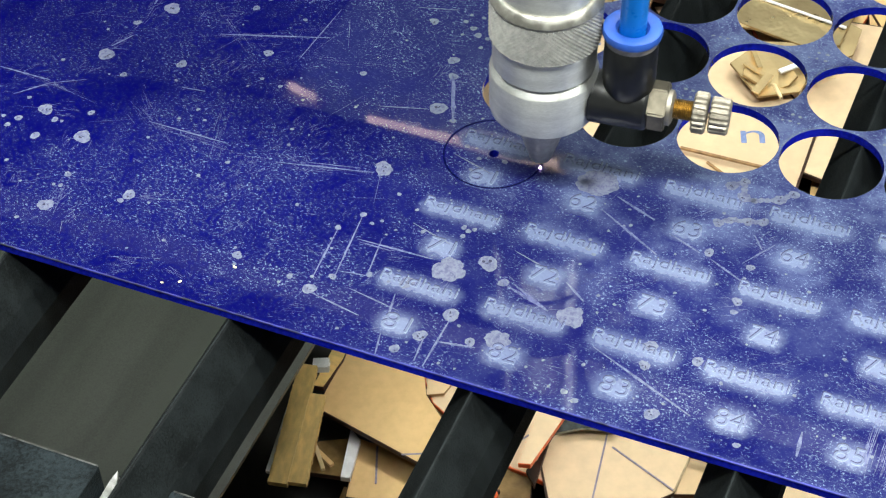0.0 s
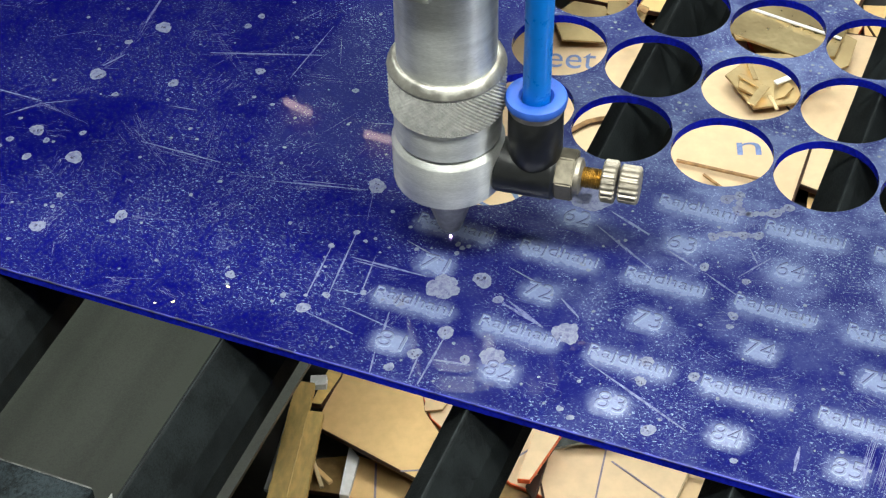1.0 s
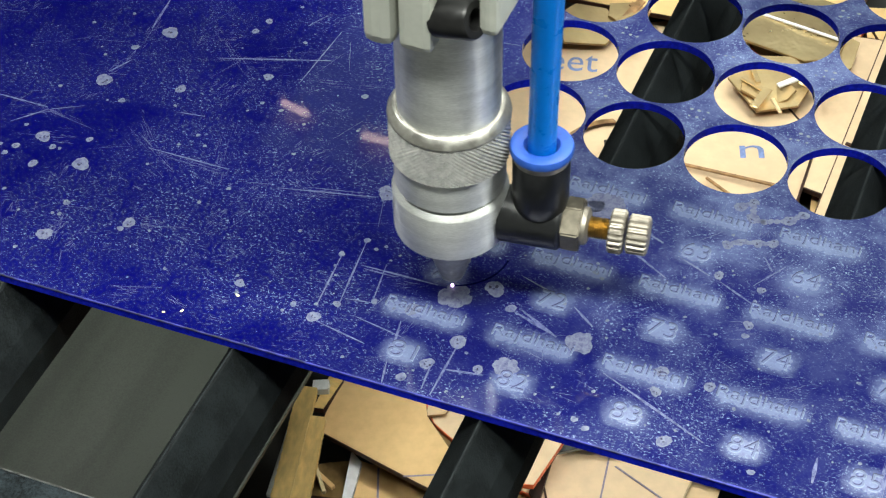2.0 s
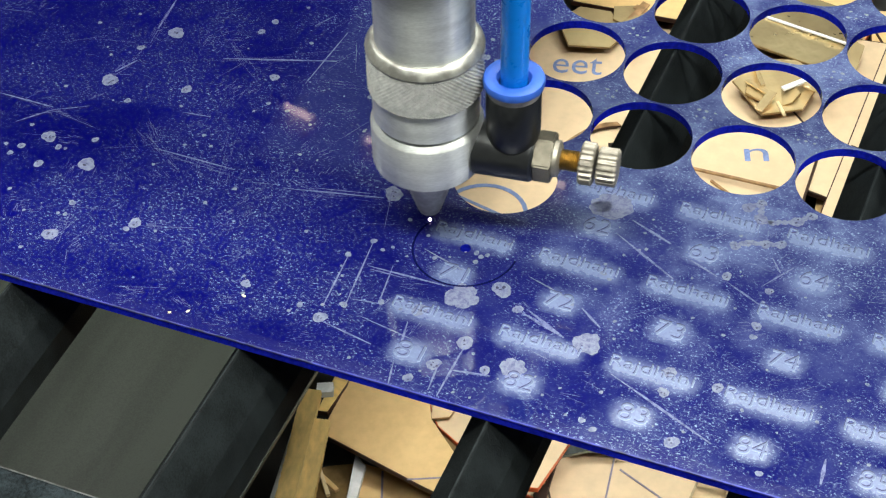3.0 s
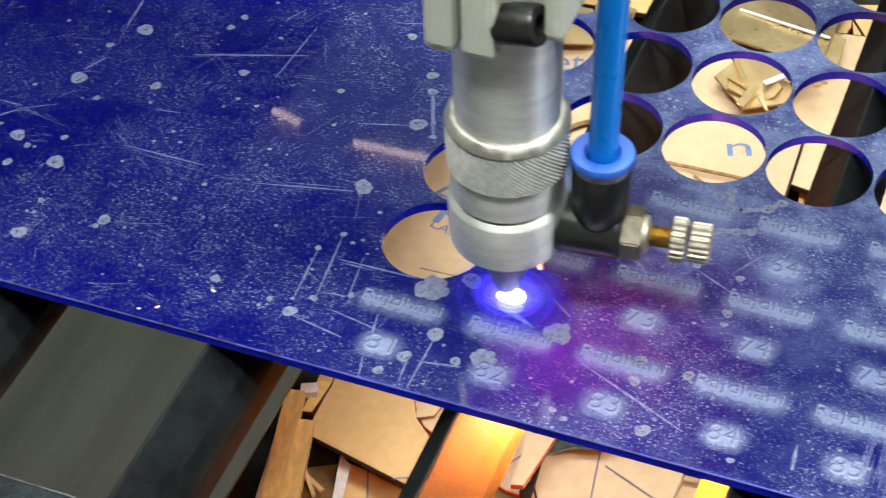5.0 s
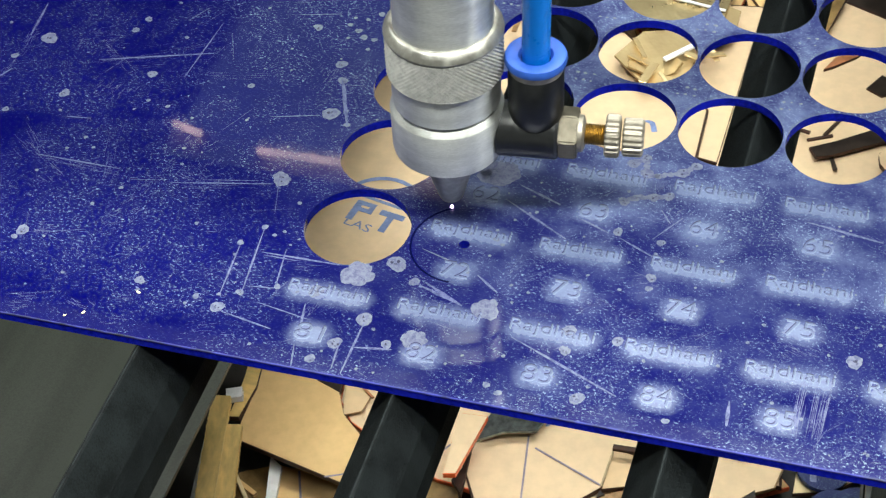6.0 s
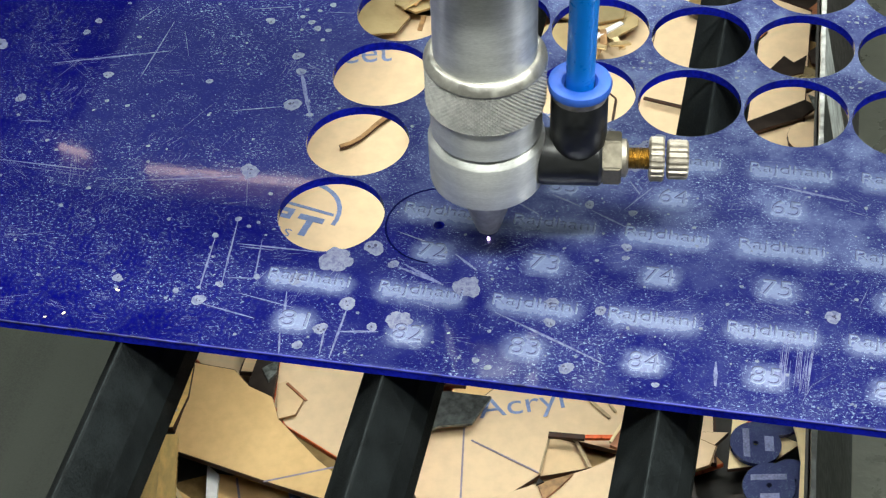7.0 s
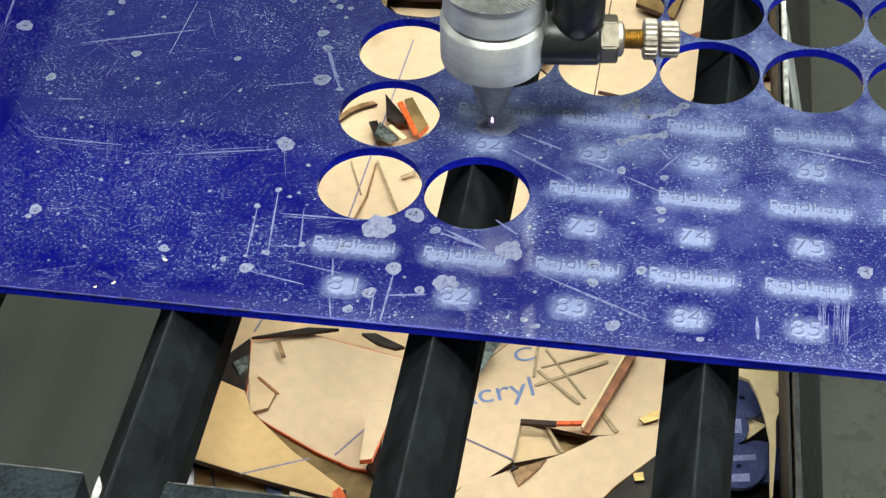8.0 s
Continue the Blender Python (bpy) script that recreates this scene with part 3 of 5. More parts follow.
    offcut([(-119.6, 252.0), (-113.4, 254.3), (-107.0, 243.7), (-113.7, 241.0)], -411, (0, 0), INK, INK, label="blue printed acrylic scrap in the tray")
    # printed pale sheet and the frame of strips on it
    offcut([(-68.6, 295.4), (-56.3, 303.8), (-44.1, 307.1), (-42.0, 323.2), (0.1, 382.5), (71.5, 379.8), (81.2, 304.6), (48.9, 307.5), (32.4, 304.5), (-1.3, 309.4), (-1.9, 283.1), (-20.5, 262.2), (-57.4, 256.9), (-70.3, 279.5)], -412.6, (0, 0), KRAFT_PALE, BURNT)
    strip(-43.7, 305.5, -35.8, 257.5, 0.9, -412, -411.5, PENCIL, 0.3)
    strip(-38.7, 298.8, -2.2, 283.8, 0.9, -412, -411.5, PENCIL, 0.3)
    offcut([(-2.3, 310.6), (10.9, 312.4), (22.5, 293.8), (-4.2, 283.3)], -415, (0, 0), KRAFT_MID, BURNT)
    offcut([(-31.7, 246.7), (-24.4, 260.8), (-1.5, 274.4), (13.9, 282.9), (23.0, 288.5), (38.2, 301.4), (49.1, 304.0), (68.1, 316.5), (80.4, 311.6), (78.5, 299.7), (66.7, 292.4), (49.5, 271.7), (41.3, 258.6)], -408, (0, 0), KRAFT_PALE, TAN, 1.5)
    # dark piece put where the gap below the sheets is only shaded
    offcut([(69.7, 294.7), (59.4, 281.3), (40.3, 255.2), (80.0, 259.1)], -406, (0, 0), SOOT_DARK, BURNT, label="dark piece standing in for the shaded gap between sheets")
    offcut([(56.9, 277.2), (61.7, 278.6), (62.7, 273.8), (58.4, 272.6)], -404, (0, 0), KRAFT_ROUGH, BURNT, 1, label="small yellow chip on the scrap pile")
    offcut([(57.1, 312.4), (61.7, 317.5), (66.6, 319.6), (66.5, 313.7), (59.6, 309.8)], -405, (0, 0), KRAFT_ROUGH, BURNT, 0.6, label="small olive chip of masking paper")
    strip(-1.2, 305, 16.7, 305.6, 3, -407, -406.5, BURNT, 2)
    strip(16.7, 305.9, 34.7, 308.4, 2.2, -406.5, -406, ORANGE, 2, label="orange acrylic strip on the scrap pile")
    strip(31.5, 300.8, 51, 358.8, 4, -405, -404.5, RUST, 2.5, label="rust-brown acrylic strip on the scrap pile")
    strip(29.6, 303.1, 47.3, 357.8, 1.6, -404.5, -404, CREAM, 2, label="cream edge strip of acrylic scrap")
    strip(2.6, 343.6, 26.4, 323.4, 1.9, -411.4, -410.9, OLIVE, 0.6, label="thin grey-brown sliver of masking paper")
    strip(2.2, 333, 37.5, 354.2, 1.8, -411.4, -410.9, OLIVE, 0.6, label="thin grey-brown sliver of masking paper")
    strip(4.9, 358.5, 28.8, 327.5, 1.4, -411.4, -410.9, OLIVE, 0.6, label="thin grey-brown sliver of masking paper")
    strip(4.1, 345.7, 35.1, 361, 1.2, -411.4, -410.9, OLIVE, 0.6, label="thin grey-brown sliver of masking paper")
    strip(36.2, 321.7, 46.6, 307.6, 2.4, -411.4, -410.9, OLIVE, 0.6, label="thin grey-brown sliver of masking paper")
    strip(10.8, 308.6, 21.6, 290.7, 1.8, -411.4, -410.9, OLIVE, 0.6, label="thin grey-brown sliver of masking paper")
    strip(-1.1, 306.2, -1.9, 282.8, 1.1, -411.4, -410.9, OLIVE, 0.6, label="thin grey-brown sliver of masking paper")
    strip(0.4, 361.1, 1.3, 338.3, 1.6, -411.4, -410.9, OLIVE, 0.6, label="thin grey-brown sliver of masking paper")
    offcut([(-1.0, 272.9), (14.9, 281.8), (10.9, 274.5), (3.5, 263.7)], -406, (0, 0), TAN, RUST, 1, label="tan scorched triangular chip")
    offcut([(-1.4, 271.3), (-0.9, 275.6), (2.1, 273.9)], -405, (0, 0), SOOT_DARK, BURNT, 1, label="sooty speck of acrylic scrap")
    offcut([(-30.4, 352.2), (-18.2, 351.4), (-24.9, 329.4)], -402, (0, 0), GALV, GALV, 1, label="crumpled galvanised metal scrap")
    offcut([(-61.8, 322.0), (-32.8, 322.2), (-39.2, 303.5), (-54.7, 299.2), (-66.9, 290.5)], -405, (0, 0), GALV_DARK, GALV, 1.5, label="dark crumpled metal scrap on the pile")
    offcut([(-75.4, 295.6), (-61.2, 296.4), (-66.6, 259.0), (-72.3, 257.5)], -392, (0, 0), KRAFT_PALE, ORANGE)
    print_on("Acryl", -18.4, 324.0, -412, 43.0, 17, 19.0, "blue print on the masking paper")
    print_on("C", -6.0, 353.8, -412, 10.3, 9.5, 21.1, "blue print on the masking paper")
    # leaning strips by the tray side
    strip(-177.2, 255, -166.7, 209.6, 9.5, -383, -394, KRAFT_ROUGH, 4, label="rough kraft-masked strip leaning on the tray side", ragged=0.2)
    strip(-187.3, 267.7, -175, 205.6, 9.5, -379, -393, KRAFT_ROUGH, 4, label="rough kraft-masked strip leaning on the tray side", ragged=0.25)
    strip(-189.1, 259.5, -183.3, 212.1, 3, -384, -396, WHITE_ACRYLIC, 3, label="white acrylic strip leaning on the tray side")
    strip(-187, 271.7, -179.4, 274.6, 6.5, -382, -381.5, WHITE_ACRYLIC, 4, label="white acrylic end piece on the scrap pile")
    # scrap by the far tray side
    offcut([(102.1, 344.3), (128.3, 344.9), (127.2, 337.2), (121.9, 329.7), (125.9, 325.1), (124.5, 319.8), (122.8, 313.7), (123.5, 293.2), (123.1, 262.4), (121.8, 262.2), (120.3, 299.8), (117.0, 315.5), (113.2, 327.8), (108.6, 337.6), (102.9, 339.5)], -396, (0, 0), CREAM, CREAM, 2, label="cream T-shaped acrylic sliver beside the tray side")
    offcut([(86.5, 304.0), (85.4, 342.3), (95.5, 346.9), (100.5, 332.1), (120.1, 325.9), (106.6, 310.5)], -415.5, (0, 0), CREAM, BURNT, 2, label="cream masked offcut under the tokens")
    strip(88.0, 328.0, 99.5, 340.5, 1.3, -414.5, -413.5, ORANGE, 0.8, label="thin orange edge of acrylic on the cream offcut")
    offcut([(56.7, 317.9), (84.9, 321.9), (58.8, 281.5), (55.6, 280.9)], -409, (0, 0), KRAFT_PALE, BURNT)
    # slivers and chips under the last holes
    strip(-108.9, 486.8, -108.8, 459.4, 1.2, -409, -408.5, TAN, 0.8)
    strip(-108.8, 459.4, -112.2, 439, 1.4, -409, -408.5, TAN, 0.8)
    strip(-108.3, 487.7, -89, 446.5, 1.3, -408, -407.5, OLIVE, 0.8)
    strip(-123.5, 486.9, -112.1, 459.1, 0.9, -409.5, -409, OLIVE, 0.6)
    strip(-92.2, 475.2, -84.5, 481, 2.6, -408, -407.5, OLIVE, 1)
    bend = [(-121.0, 539.5), (-127.0, 536.5), (-132.8, 531.8), (-137.0, 525.5), (-140.3, 519.5), (-143.2, 513.0), (-146.5, 506.6), (-151.0, 501.0), (-156.5, 497.3)]
    edge_in = [(x + 3.2 - 0.25 * k, y - 2.4) for k, (x, y) in enumerate(bend)]
    offcut(bend + edge_in[::-1], -408, (0, 0), TAN, BURNT, 1.5, label="curled tan scorched sliver of acrylic in the tray")
    offcut([(-113.2, 539.9), (-95.6, 517.3), (-102.4, 514.4), (-108.5, 518.7)], -402, (0, 0), SOOT_DARK, BURNT, label="sooty triangular offcut in the tray")
    offcut([(-100.5, 533.8), (-96.2, 536.4), (-82.7, 512.5), (-86.5, 504.0), (-93.1, 515.3)], -400, (0, 0), BROWN, ORANGE, label="amber acrylic offcut in the tray")
    strip(-102.5, 530.3, -88.4, 503.6, 3.2, -399, -398.5, ORANGE, 2, label="orange acrylic sliver in the tray")
    offcut([(-111.8, 514.7), (-98.0, 501.4), (-102.6, 497.3), (-112.3, 503.1)], -402, (0, 0), GALV, GALV, 1.5, label="grey metal scrap in the tray")
    strip(-116.1, 515.9, -109.2, 500.6, 5, -403, -402.5, SOOT_DARK, 2)
    strip(-104.8, 509.7, -94.2, 499.1, 3, -400, -399.5, CREAM, 1.5)
    # dark and shiny pieces under the far holes
    offcut([(50.0, 560.6), (53.0, 589.3), (121.4, 601.6), (128.0, 574.9), (122.5, 537.0), (56.9, 524.8)], -419, (0, 0), KRAFT_PALE, BURNT, 3)
    offcut([(56.5, 543.4), (70.3, 552.1), (84.4, 562.8), (102.7, 577.2), (110.1, 573.0), (102.1, 561.3), (83.7, 549.5), (69.6, 539.8), (60.9, 536.2)], -409, (0, 0), SOOT_DARK, BURNT, 2, label="sooty black strip of acrylic in the tray")
    strip(71.7, 580.0, 62.7, 558.9, 2.2, -412, -411.5, BURNT, 1.4)
    strip(53.8, 553.8, 67.4, 560.4, 2.0, -412.5, -412.0, BURNT, 1.4)
    offcut([(104.5, 578.8), (110.9, 575.5), (115.3, 560.9), (109.1, 566.5)], -406, (0, 0), GALV, GALV, 1, label="bright crumpled metal scrap in the tray")
    strip(68.5, 542.9, 73.1, 530.4, 2.4, -411, -410.5, SOOT_DARK, 1.2, label="sooty sliver of acrylic scrap")
    offcut([(52.5, 609.1), (59.1, 630.6), (93.4, 655.6), (89.4, 637.8), (78.3, 602.8), (72.0, 589.1), (59.2, 592.1)], -416, (0, 0), KRAFT_PALE, BURNT, 3)
    offcut([(75.9, 595.2), (89.7, 647.3), (115.8, 638.8), (120.3, 612.1), (104.0, 594.9)], -417.5, (0, 0), BROWN, BURNT, 3, label="brown translucent acrylic offcut in the tray")
    offcut([(80.0, 605.4), (87.5, 619.5), (93.8, 614.0), (100.9, 621.9), (100.2, 605.4), (89.6, 599.9)], -412, (0, 0), SOOT_DARK, BURNT, 2, label="sooty ragged scrap on the brown offcut")
    offcut([(101.7, 625.1), (106.8, 631.5), (111.7, 621.4), (109.7, 611.9), (104.3, 614.6)], -411.5, (0, 0), SOOT_DARK, BURNT, 2, label="sooty ragged scrap on the brown offcut")
    offcut([(91.4, 605.1), (99.5, 613.7), (110.1, 608.4), (107.8, 597.3), (95.8, 595.1)], -413, (0, 0), MIRROR_GOLD, BROWN, 1.2, label="gold mirror acrylic offcut in the tray")
    offcut([(53.6, 615.9), (59.0, 628.8), (76.1, 640.4), (71.2, 632.1), (58.9, 619.8)], -411, (0, 0), RUST, BURNT, 2, label="rust-brown acrylic offcut in the tray")
    offcut([(50.6, 664.9), (43.2, 724.5), (112.9, 736.3), (117.8, 676.6), (98.1, 661.6), (65.7, 657.8)], -423, (0, 0), SOOT_DARK, BURNT, 3, label="sooty dark offcut under the far holes")
    offcut([(88.8, 654.1), (103.9, 678.1), (109.7, 678.3), (98.2, 652.0)], -414, (0, 0), RUST, BURNT, 2, label="rust-brown acrylic offcut in the tray")
    offcut([(-40, 668), (34, 676), (40, 600), (36, 520), (-20, 530), (-30, 600)], -415.2, (0, 0), KRAFT_PALE, BURNT)
    offcut([(25.4, 646.1), (50.0, 635.8), (58.6, 680.1), (31.7, 693.0)], -402.5, (3, 3), BROWN, BURNT, label="brown translucent acrylic offcut in the tray")
    offcut([(115.3, 534.6), (113.9, 540.9), (110.2, 545.7), (105.2, 547.6), (100.2, 546.0), (96.6, 541.5), (95.3, 535.2), (96.7, 528.8), (100.4, 524.0), (105.4, 522.2), (110.4, 523.7), (114.0, 528.3)], -400.2, (0, 0), KRAFT_PALE, BURNT, label="round pale masked disc on the scrap")
    offcut([(-18.1, 606.3), (-35.0, 620.0), (-54.7, 613.2), (-66.5, 588.5), (-43.2, 568.6), (-21.9, 581.8)], -401.3, (5, 4), GOLD, BROWN, 1.2, label="rippled gold mirror acrylic offcut in the tray")
    offcut([(-42.9, 594.0), (-53.7, 597.1), (-57.7, 587.5), (-56.4, 577.5), (-46.6, 575.4), (-41.5, 582.9)], -401.3, (-16, 14), GOLD, BROWN, 1.2, label="rippled gold mirror acrylic offcut in the tray")
    offcut([(-24.9, 588.3), (-31.7, 596.4), (-39.5, 594.9), (-43.2, 586.0), (-36.6, 579.0), (-29.0, 581.5)], -401.3, (12, -22), GOLD, BROWN, 1.2, label="rippled gold mirror acrylic offcut in the tray")
    offcut([(-1.9, 649.1), (-18.4, 652.8), (-36.1, 644.7), (-33.4, 624.5), (-14.9, 610.0), (-1.0, 626.7)], -401.3, (6, 8), GOLD, BROWN, 1.2, label="rippled gold mirror acrylic offcut in the tray")
    offcut([(-54.3, 663.6), (-72.0, 660.2), (-83.6, 642.5), (-69.9, 621.0), (-51.8, 629.0), (-43.9, 644.8)], -401.3, (-5, 9), GOLD, BROWN, 1.2, label="rippled gold mirror acrylic offcut in the tray")
    offcut([(-140.5, 614.1), (-155.2, 628.5), (-174.1, 625.1), (-182.6, 608.0), (-169.1, 589.8), (-145.5, 598.2)], -401.3, (4, 6), GOLD, BROWN, 1.2, label="rippled gold mirror acrylic offcut in the tray")
    offcut([(-129.7, 639.8), (-142.2, 642.8), (-155.1, 634.5), (-151.4, 620.3), (-136.9, 614.1), (-128.1, 623.3)], -401.3, (-8, 4), GOLD, BROWN, 1.2, label="rippled gold mirror acrylic offcut in the tray")
    # white sliver put where the gold pieces mirror something bright
    strip(-36.2, 586.8, -9.8, 616.3, 3.4, -395.6, -394.4, WHITE_ACRYLIC, 1.5, label="white sliver standing in for a gleam on the gold mirror")
    offcut([(77.3, 286.7), (121.1, 308.4), (123.9, 246.3), (82.1, 246.7)], -420.9, (0, 0), SOOT_DARK, BURNT, label="sooty dark offcut under the tokens")
    offcut([(-79.0, 626.1), (-27.7, 617.2), (-9.9, 625.9), (-8.2, 673.0), (-75.2, 682.8)], -397.9, (2, 1), MIRROR_GOLD, BROWN, 1.5, label="dark gold mirror acrylic sheet in the tray")
    # white strip paints the bright streak reflected in the gold sheet
    strip(-68.1, 650.3, -10.0, 639.9, 1.8, -395.6, -395.6, WHITE_ACRYLIC, 1.2, label="white strip standing in for the streak the gold sheet reflects")
    strip(-73.3, 515.3, -17.8, 514.8, 1.9, -407.1, -405.9, TAN, 1.4)
    strip(-55.5, 509.0, -30.9, 494.3, 1.5, -407.1, -405.9, TAN, 1.4)
    strip(10.5, 565.1, 55.1, 554.3, 2.2, -408.2, -407.1, BURNT, 1.4)
    strip(45.0, 437.5, 89.4, 427.2, 2.2, -409.4, -408.2, TAN, 1.4)
    for places, span, low, mats, words in ((((-45, 590), (-18, 602), (-143, 612)), 16, -397, (GOLD, BROWN, CREAM, GOLD, TAN), "crumpled gold and brown sliver of acrylic scrap"),):
        for x, y in places:
            for k in range(4):
                u, v, q, a = x + rng.uniform(-span, span), y + rng.uniform(-span, span), rng.uniform(8, 22), rng.uniform(0, 6.28)
                strip(u, v, u + q * math.cos(a), v + q * math.sin(a), rng.uniform(1.8, 5.5), low + k * 0.4, low + 2 + rng.uniform(-3, 5), rng.choice(mats), 1.2, words)


def emblem():
    """A printed ring with two block letters on the far masking paper."""
    bm = bmesh.new()
    cx, cy, lo, hi = -167, 443, -411.2, -411.0
    for k in range(16):
        a, b = radians(165 - 11.5 * k), radians(165 - 11.5 * (k + 1))
        prism(bm, [(cx + r * math.cos(q), cy + r * math.sin(q)) for r, q in ((25, a), (25, b), (22.4, b), (22.4, a))], lo, hi)
    prism(bm, [(cx - 20, cy + 8), (cx + 21, cy - 1), (cx + 21, cy + 1), (cx - 20, cy + 10)], lo, hi)
    for outline in ([(-14, -12), (-10, -12), (-10, 4), (-14, 4)], [(-10, -4), (-2, -4), (-2, -1), (-10, -1)], [(-10, 1), (-2, 1), (-2, 4), (-10, 4)], [(-5, -1), (-2, -1), (-2, 1), (-5, 1)],
                    [(2, -2), (17, -2), (17, 2), (2, 2)], [(7.5, -14), (11.5, -14), (11.5, -2), (7.5, -2)]):
        turn = radians(-10)
        prism(bm, [(cx + x * math.cos(turn) - y * math.sin(turn), cy - 3 + x * math.sin(turn) + y * math.cos(turn)) for x, y in outline], lo, hi)
    tagged(part("printed_emblem", bm, INK), "blue ring-shaped emblem printed on the masking paper", "printed emblem", kind="structure")


def fallen_token(x, y, z, rx, ry, rz, face_up=True):
    base = tagged(new("fallen_token"), "blue acrylic token already cut, lying in the tray", "token", "tokens in the tray")
    part("disc", lathe(bmesh.new(), [(1.25, 0), (12.5, 0), (12.5, 2.4), (1.25, 2.4), (1.25, 0)], 40), ACRYLIC_PLAIN, base)
    for dx, dy, w, h in ((0, 4.6, 17, 3.2), (0, -6.5, 9, 4.5)) if face_up else ():
        part("engraving", prism(bmesh.new(), [(dx - w / 2, dy - h / 2), (dx + w / 2, dy - h / 2), (dx + w / 2, dy + h / 2), (dx - w / 2, dy + h / 2)], 2.42, 2.46), LILAC, base, "powdery engraved patch")
    base.matrix_world = pose(x * MM, y * MM, z * MM, rx, ry, rz)


# ---- the blue sheet ----
def ring_cell(bm, cx, cy, seg=64, half=PITCH / 2, radius=HOLE_R):
    """A square of sheet with a round hole through it."""
    loops = []
    for z in (0.0, -THICK):
        outer, inner = [], []
        for i in range(seg):
            a = 2 * math.pi * i / seg
            c, s = math.cos(a), math.sin(a)
            k = half / max(abs(c), abs(s))
            outer.append(bm.verts.new((cx + k * c, cy + k * s, z)))
            inner.append(bm.verts.new((cx + radius * c, cy + radius * s, z)))
        loops.append((outer, inner))
    wall = []
    for i in range(seg):
        j = (i + 1) % seg
        bm.faces.new((loops[0][0][i], loops[0][0][j], loops[0][1][j], loops[0][1][i]))
        bm.faces.new((loops[1][0][j], loops[1][0][i], loops[1][1][i], loops[1][1][j])).material_index = 2
        f = bm.faces.new((loops[0][1][j], loops[0][1][i], loops[1][1][i], loops[1][1][j]))
        f.material_index = 1


def slab(bm, x0, x1, y0, y1, sides=""):
    """A plain stretch of sheet, closed at the named sides."""
    v = [[bm.verts.new((x, y, z)) for x, y in ((x0, y0), (x1, y0), (x1, y1), (x0, y1))] for z in (0.0, -THICK)]
    bm.faces.new(v[0])
    bm.faces.new(v[1][::-1]).material_index = 2
    for i, name in enumerate("sewn".replace("sewn", "senw")):
        if name in sides:
            j = (i + 1) % 4
            bm.faces.new((v[0][i], v[1][i], v[1][j], v[0][j])).material_index = 1


HOLES = [(r, c) for r in range(1, 6) for c in range(1, 10)] + [(6, 1), (7, 1), (7, 2)]
SHEET_X0, SHEET_X1, SHEET_Y1 = -0.185, 0.30, 0.225


def acrylic_sheet():
    bm = bmesh.new()
    gx0, gy0 = GX - PITCH / 2, GY - PITCH / 2
    gx1, gy1 = gx0 + 9 * PITCH, gy0 + 8 * PITCH
    for r in range(1, 9):
        for c in range(1, 10):
            cx, cy = centre(r, c)
            if (r, c) in HOLES:
                ring_cell(bm, cx, cy)
            else:
                slab(bm, cx - PITCH / 2, cx + PITCH / 2, cy - PITCH / 2, cy + PITCH / 2)
    slab(bm, SHEET_X0, gx0, FRONT, SHEET_Y1, "swn")
    slab(bm, gx1, SHEET_X1, FRONT, SHEET_Y1, "sen")
    slab(bm, gx0, gx1, FRONT, gy0, "s")
    slab(bm, gx0, gx1, gy1, SHEET_Y1, "n")
    bmesh.ops.remove_doubles(bm, verts=bm.verts, dist=2e-6)
    me = bpy.data.meshes.new("acrylic_sheet")
    bm.to_mesh(me)
    bm.free()
    me.materials.append(ACRYLIC)
    me.materials.append(CUT_EDGE)
    me.materials.append(ACRYLIC_UNDER)
    sheet = tagged(new("acrylic_sheet", me), "scratched dark blue acrylic sheet partly cut into round tokens", "acrylic sheet")
    # rubbed white front arris
    part("worn_edge", box(bmesh.new(), SHEET_X0 / MM, SHEET_X1 / MM, FRONT / MM - 0.12, FRONT / MM + 0.25, -0.35, 0.03), plain("worn_arris", (0.012, 0.015, 0.15), 0.5, grain=300, vary=0.9), sheet, "rubbed edge")
    return sheet


NUMBERS = {}


def engraving(row, col, parent):
    """The word and the number on one token's place, dark flat letters with powdered edges and painted relief."""
    cx, cy = centre(row, col)
    for words, w, h, dx, dy in (("Rajdhani", 19.0, 4.2, 0.4, 4.4), ("%d%d" % (row, col), 6.4, 4.6, 0.4, -8.2)):
        key = words
        if key not in NUMBERS:
            a = text_mesh(words, w, h, 0.016)
            a.materials.append(ENGRAVED)
            faces = [a]
            for mat in (POWDER, ENGRAVED_SHADE):
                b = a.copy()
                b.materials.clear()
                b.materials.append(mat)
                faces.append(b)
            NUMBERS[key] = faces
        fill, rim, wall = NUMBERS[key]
        # dark copy up-left and pale copy down-right paint the recess's shade and light
        for me, name, ox, oy, z in ((rim, "lit_powder_rim", 0.14, -0.28, 0.02), (wall, "engraved_shade", -0.15, 0.30, 0.035), (fill, "engraved_text", 0, 0, 0.05)):
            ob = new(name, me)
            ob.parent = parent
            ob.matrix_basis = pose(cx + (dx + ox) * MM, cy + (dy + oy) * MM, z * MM)


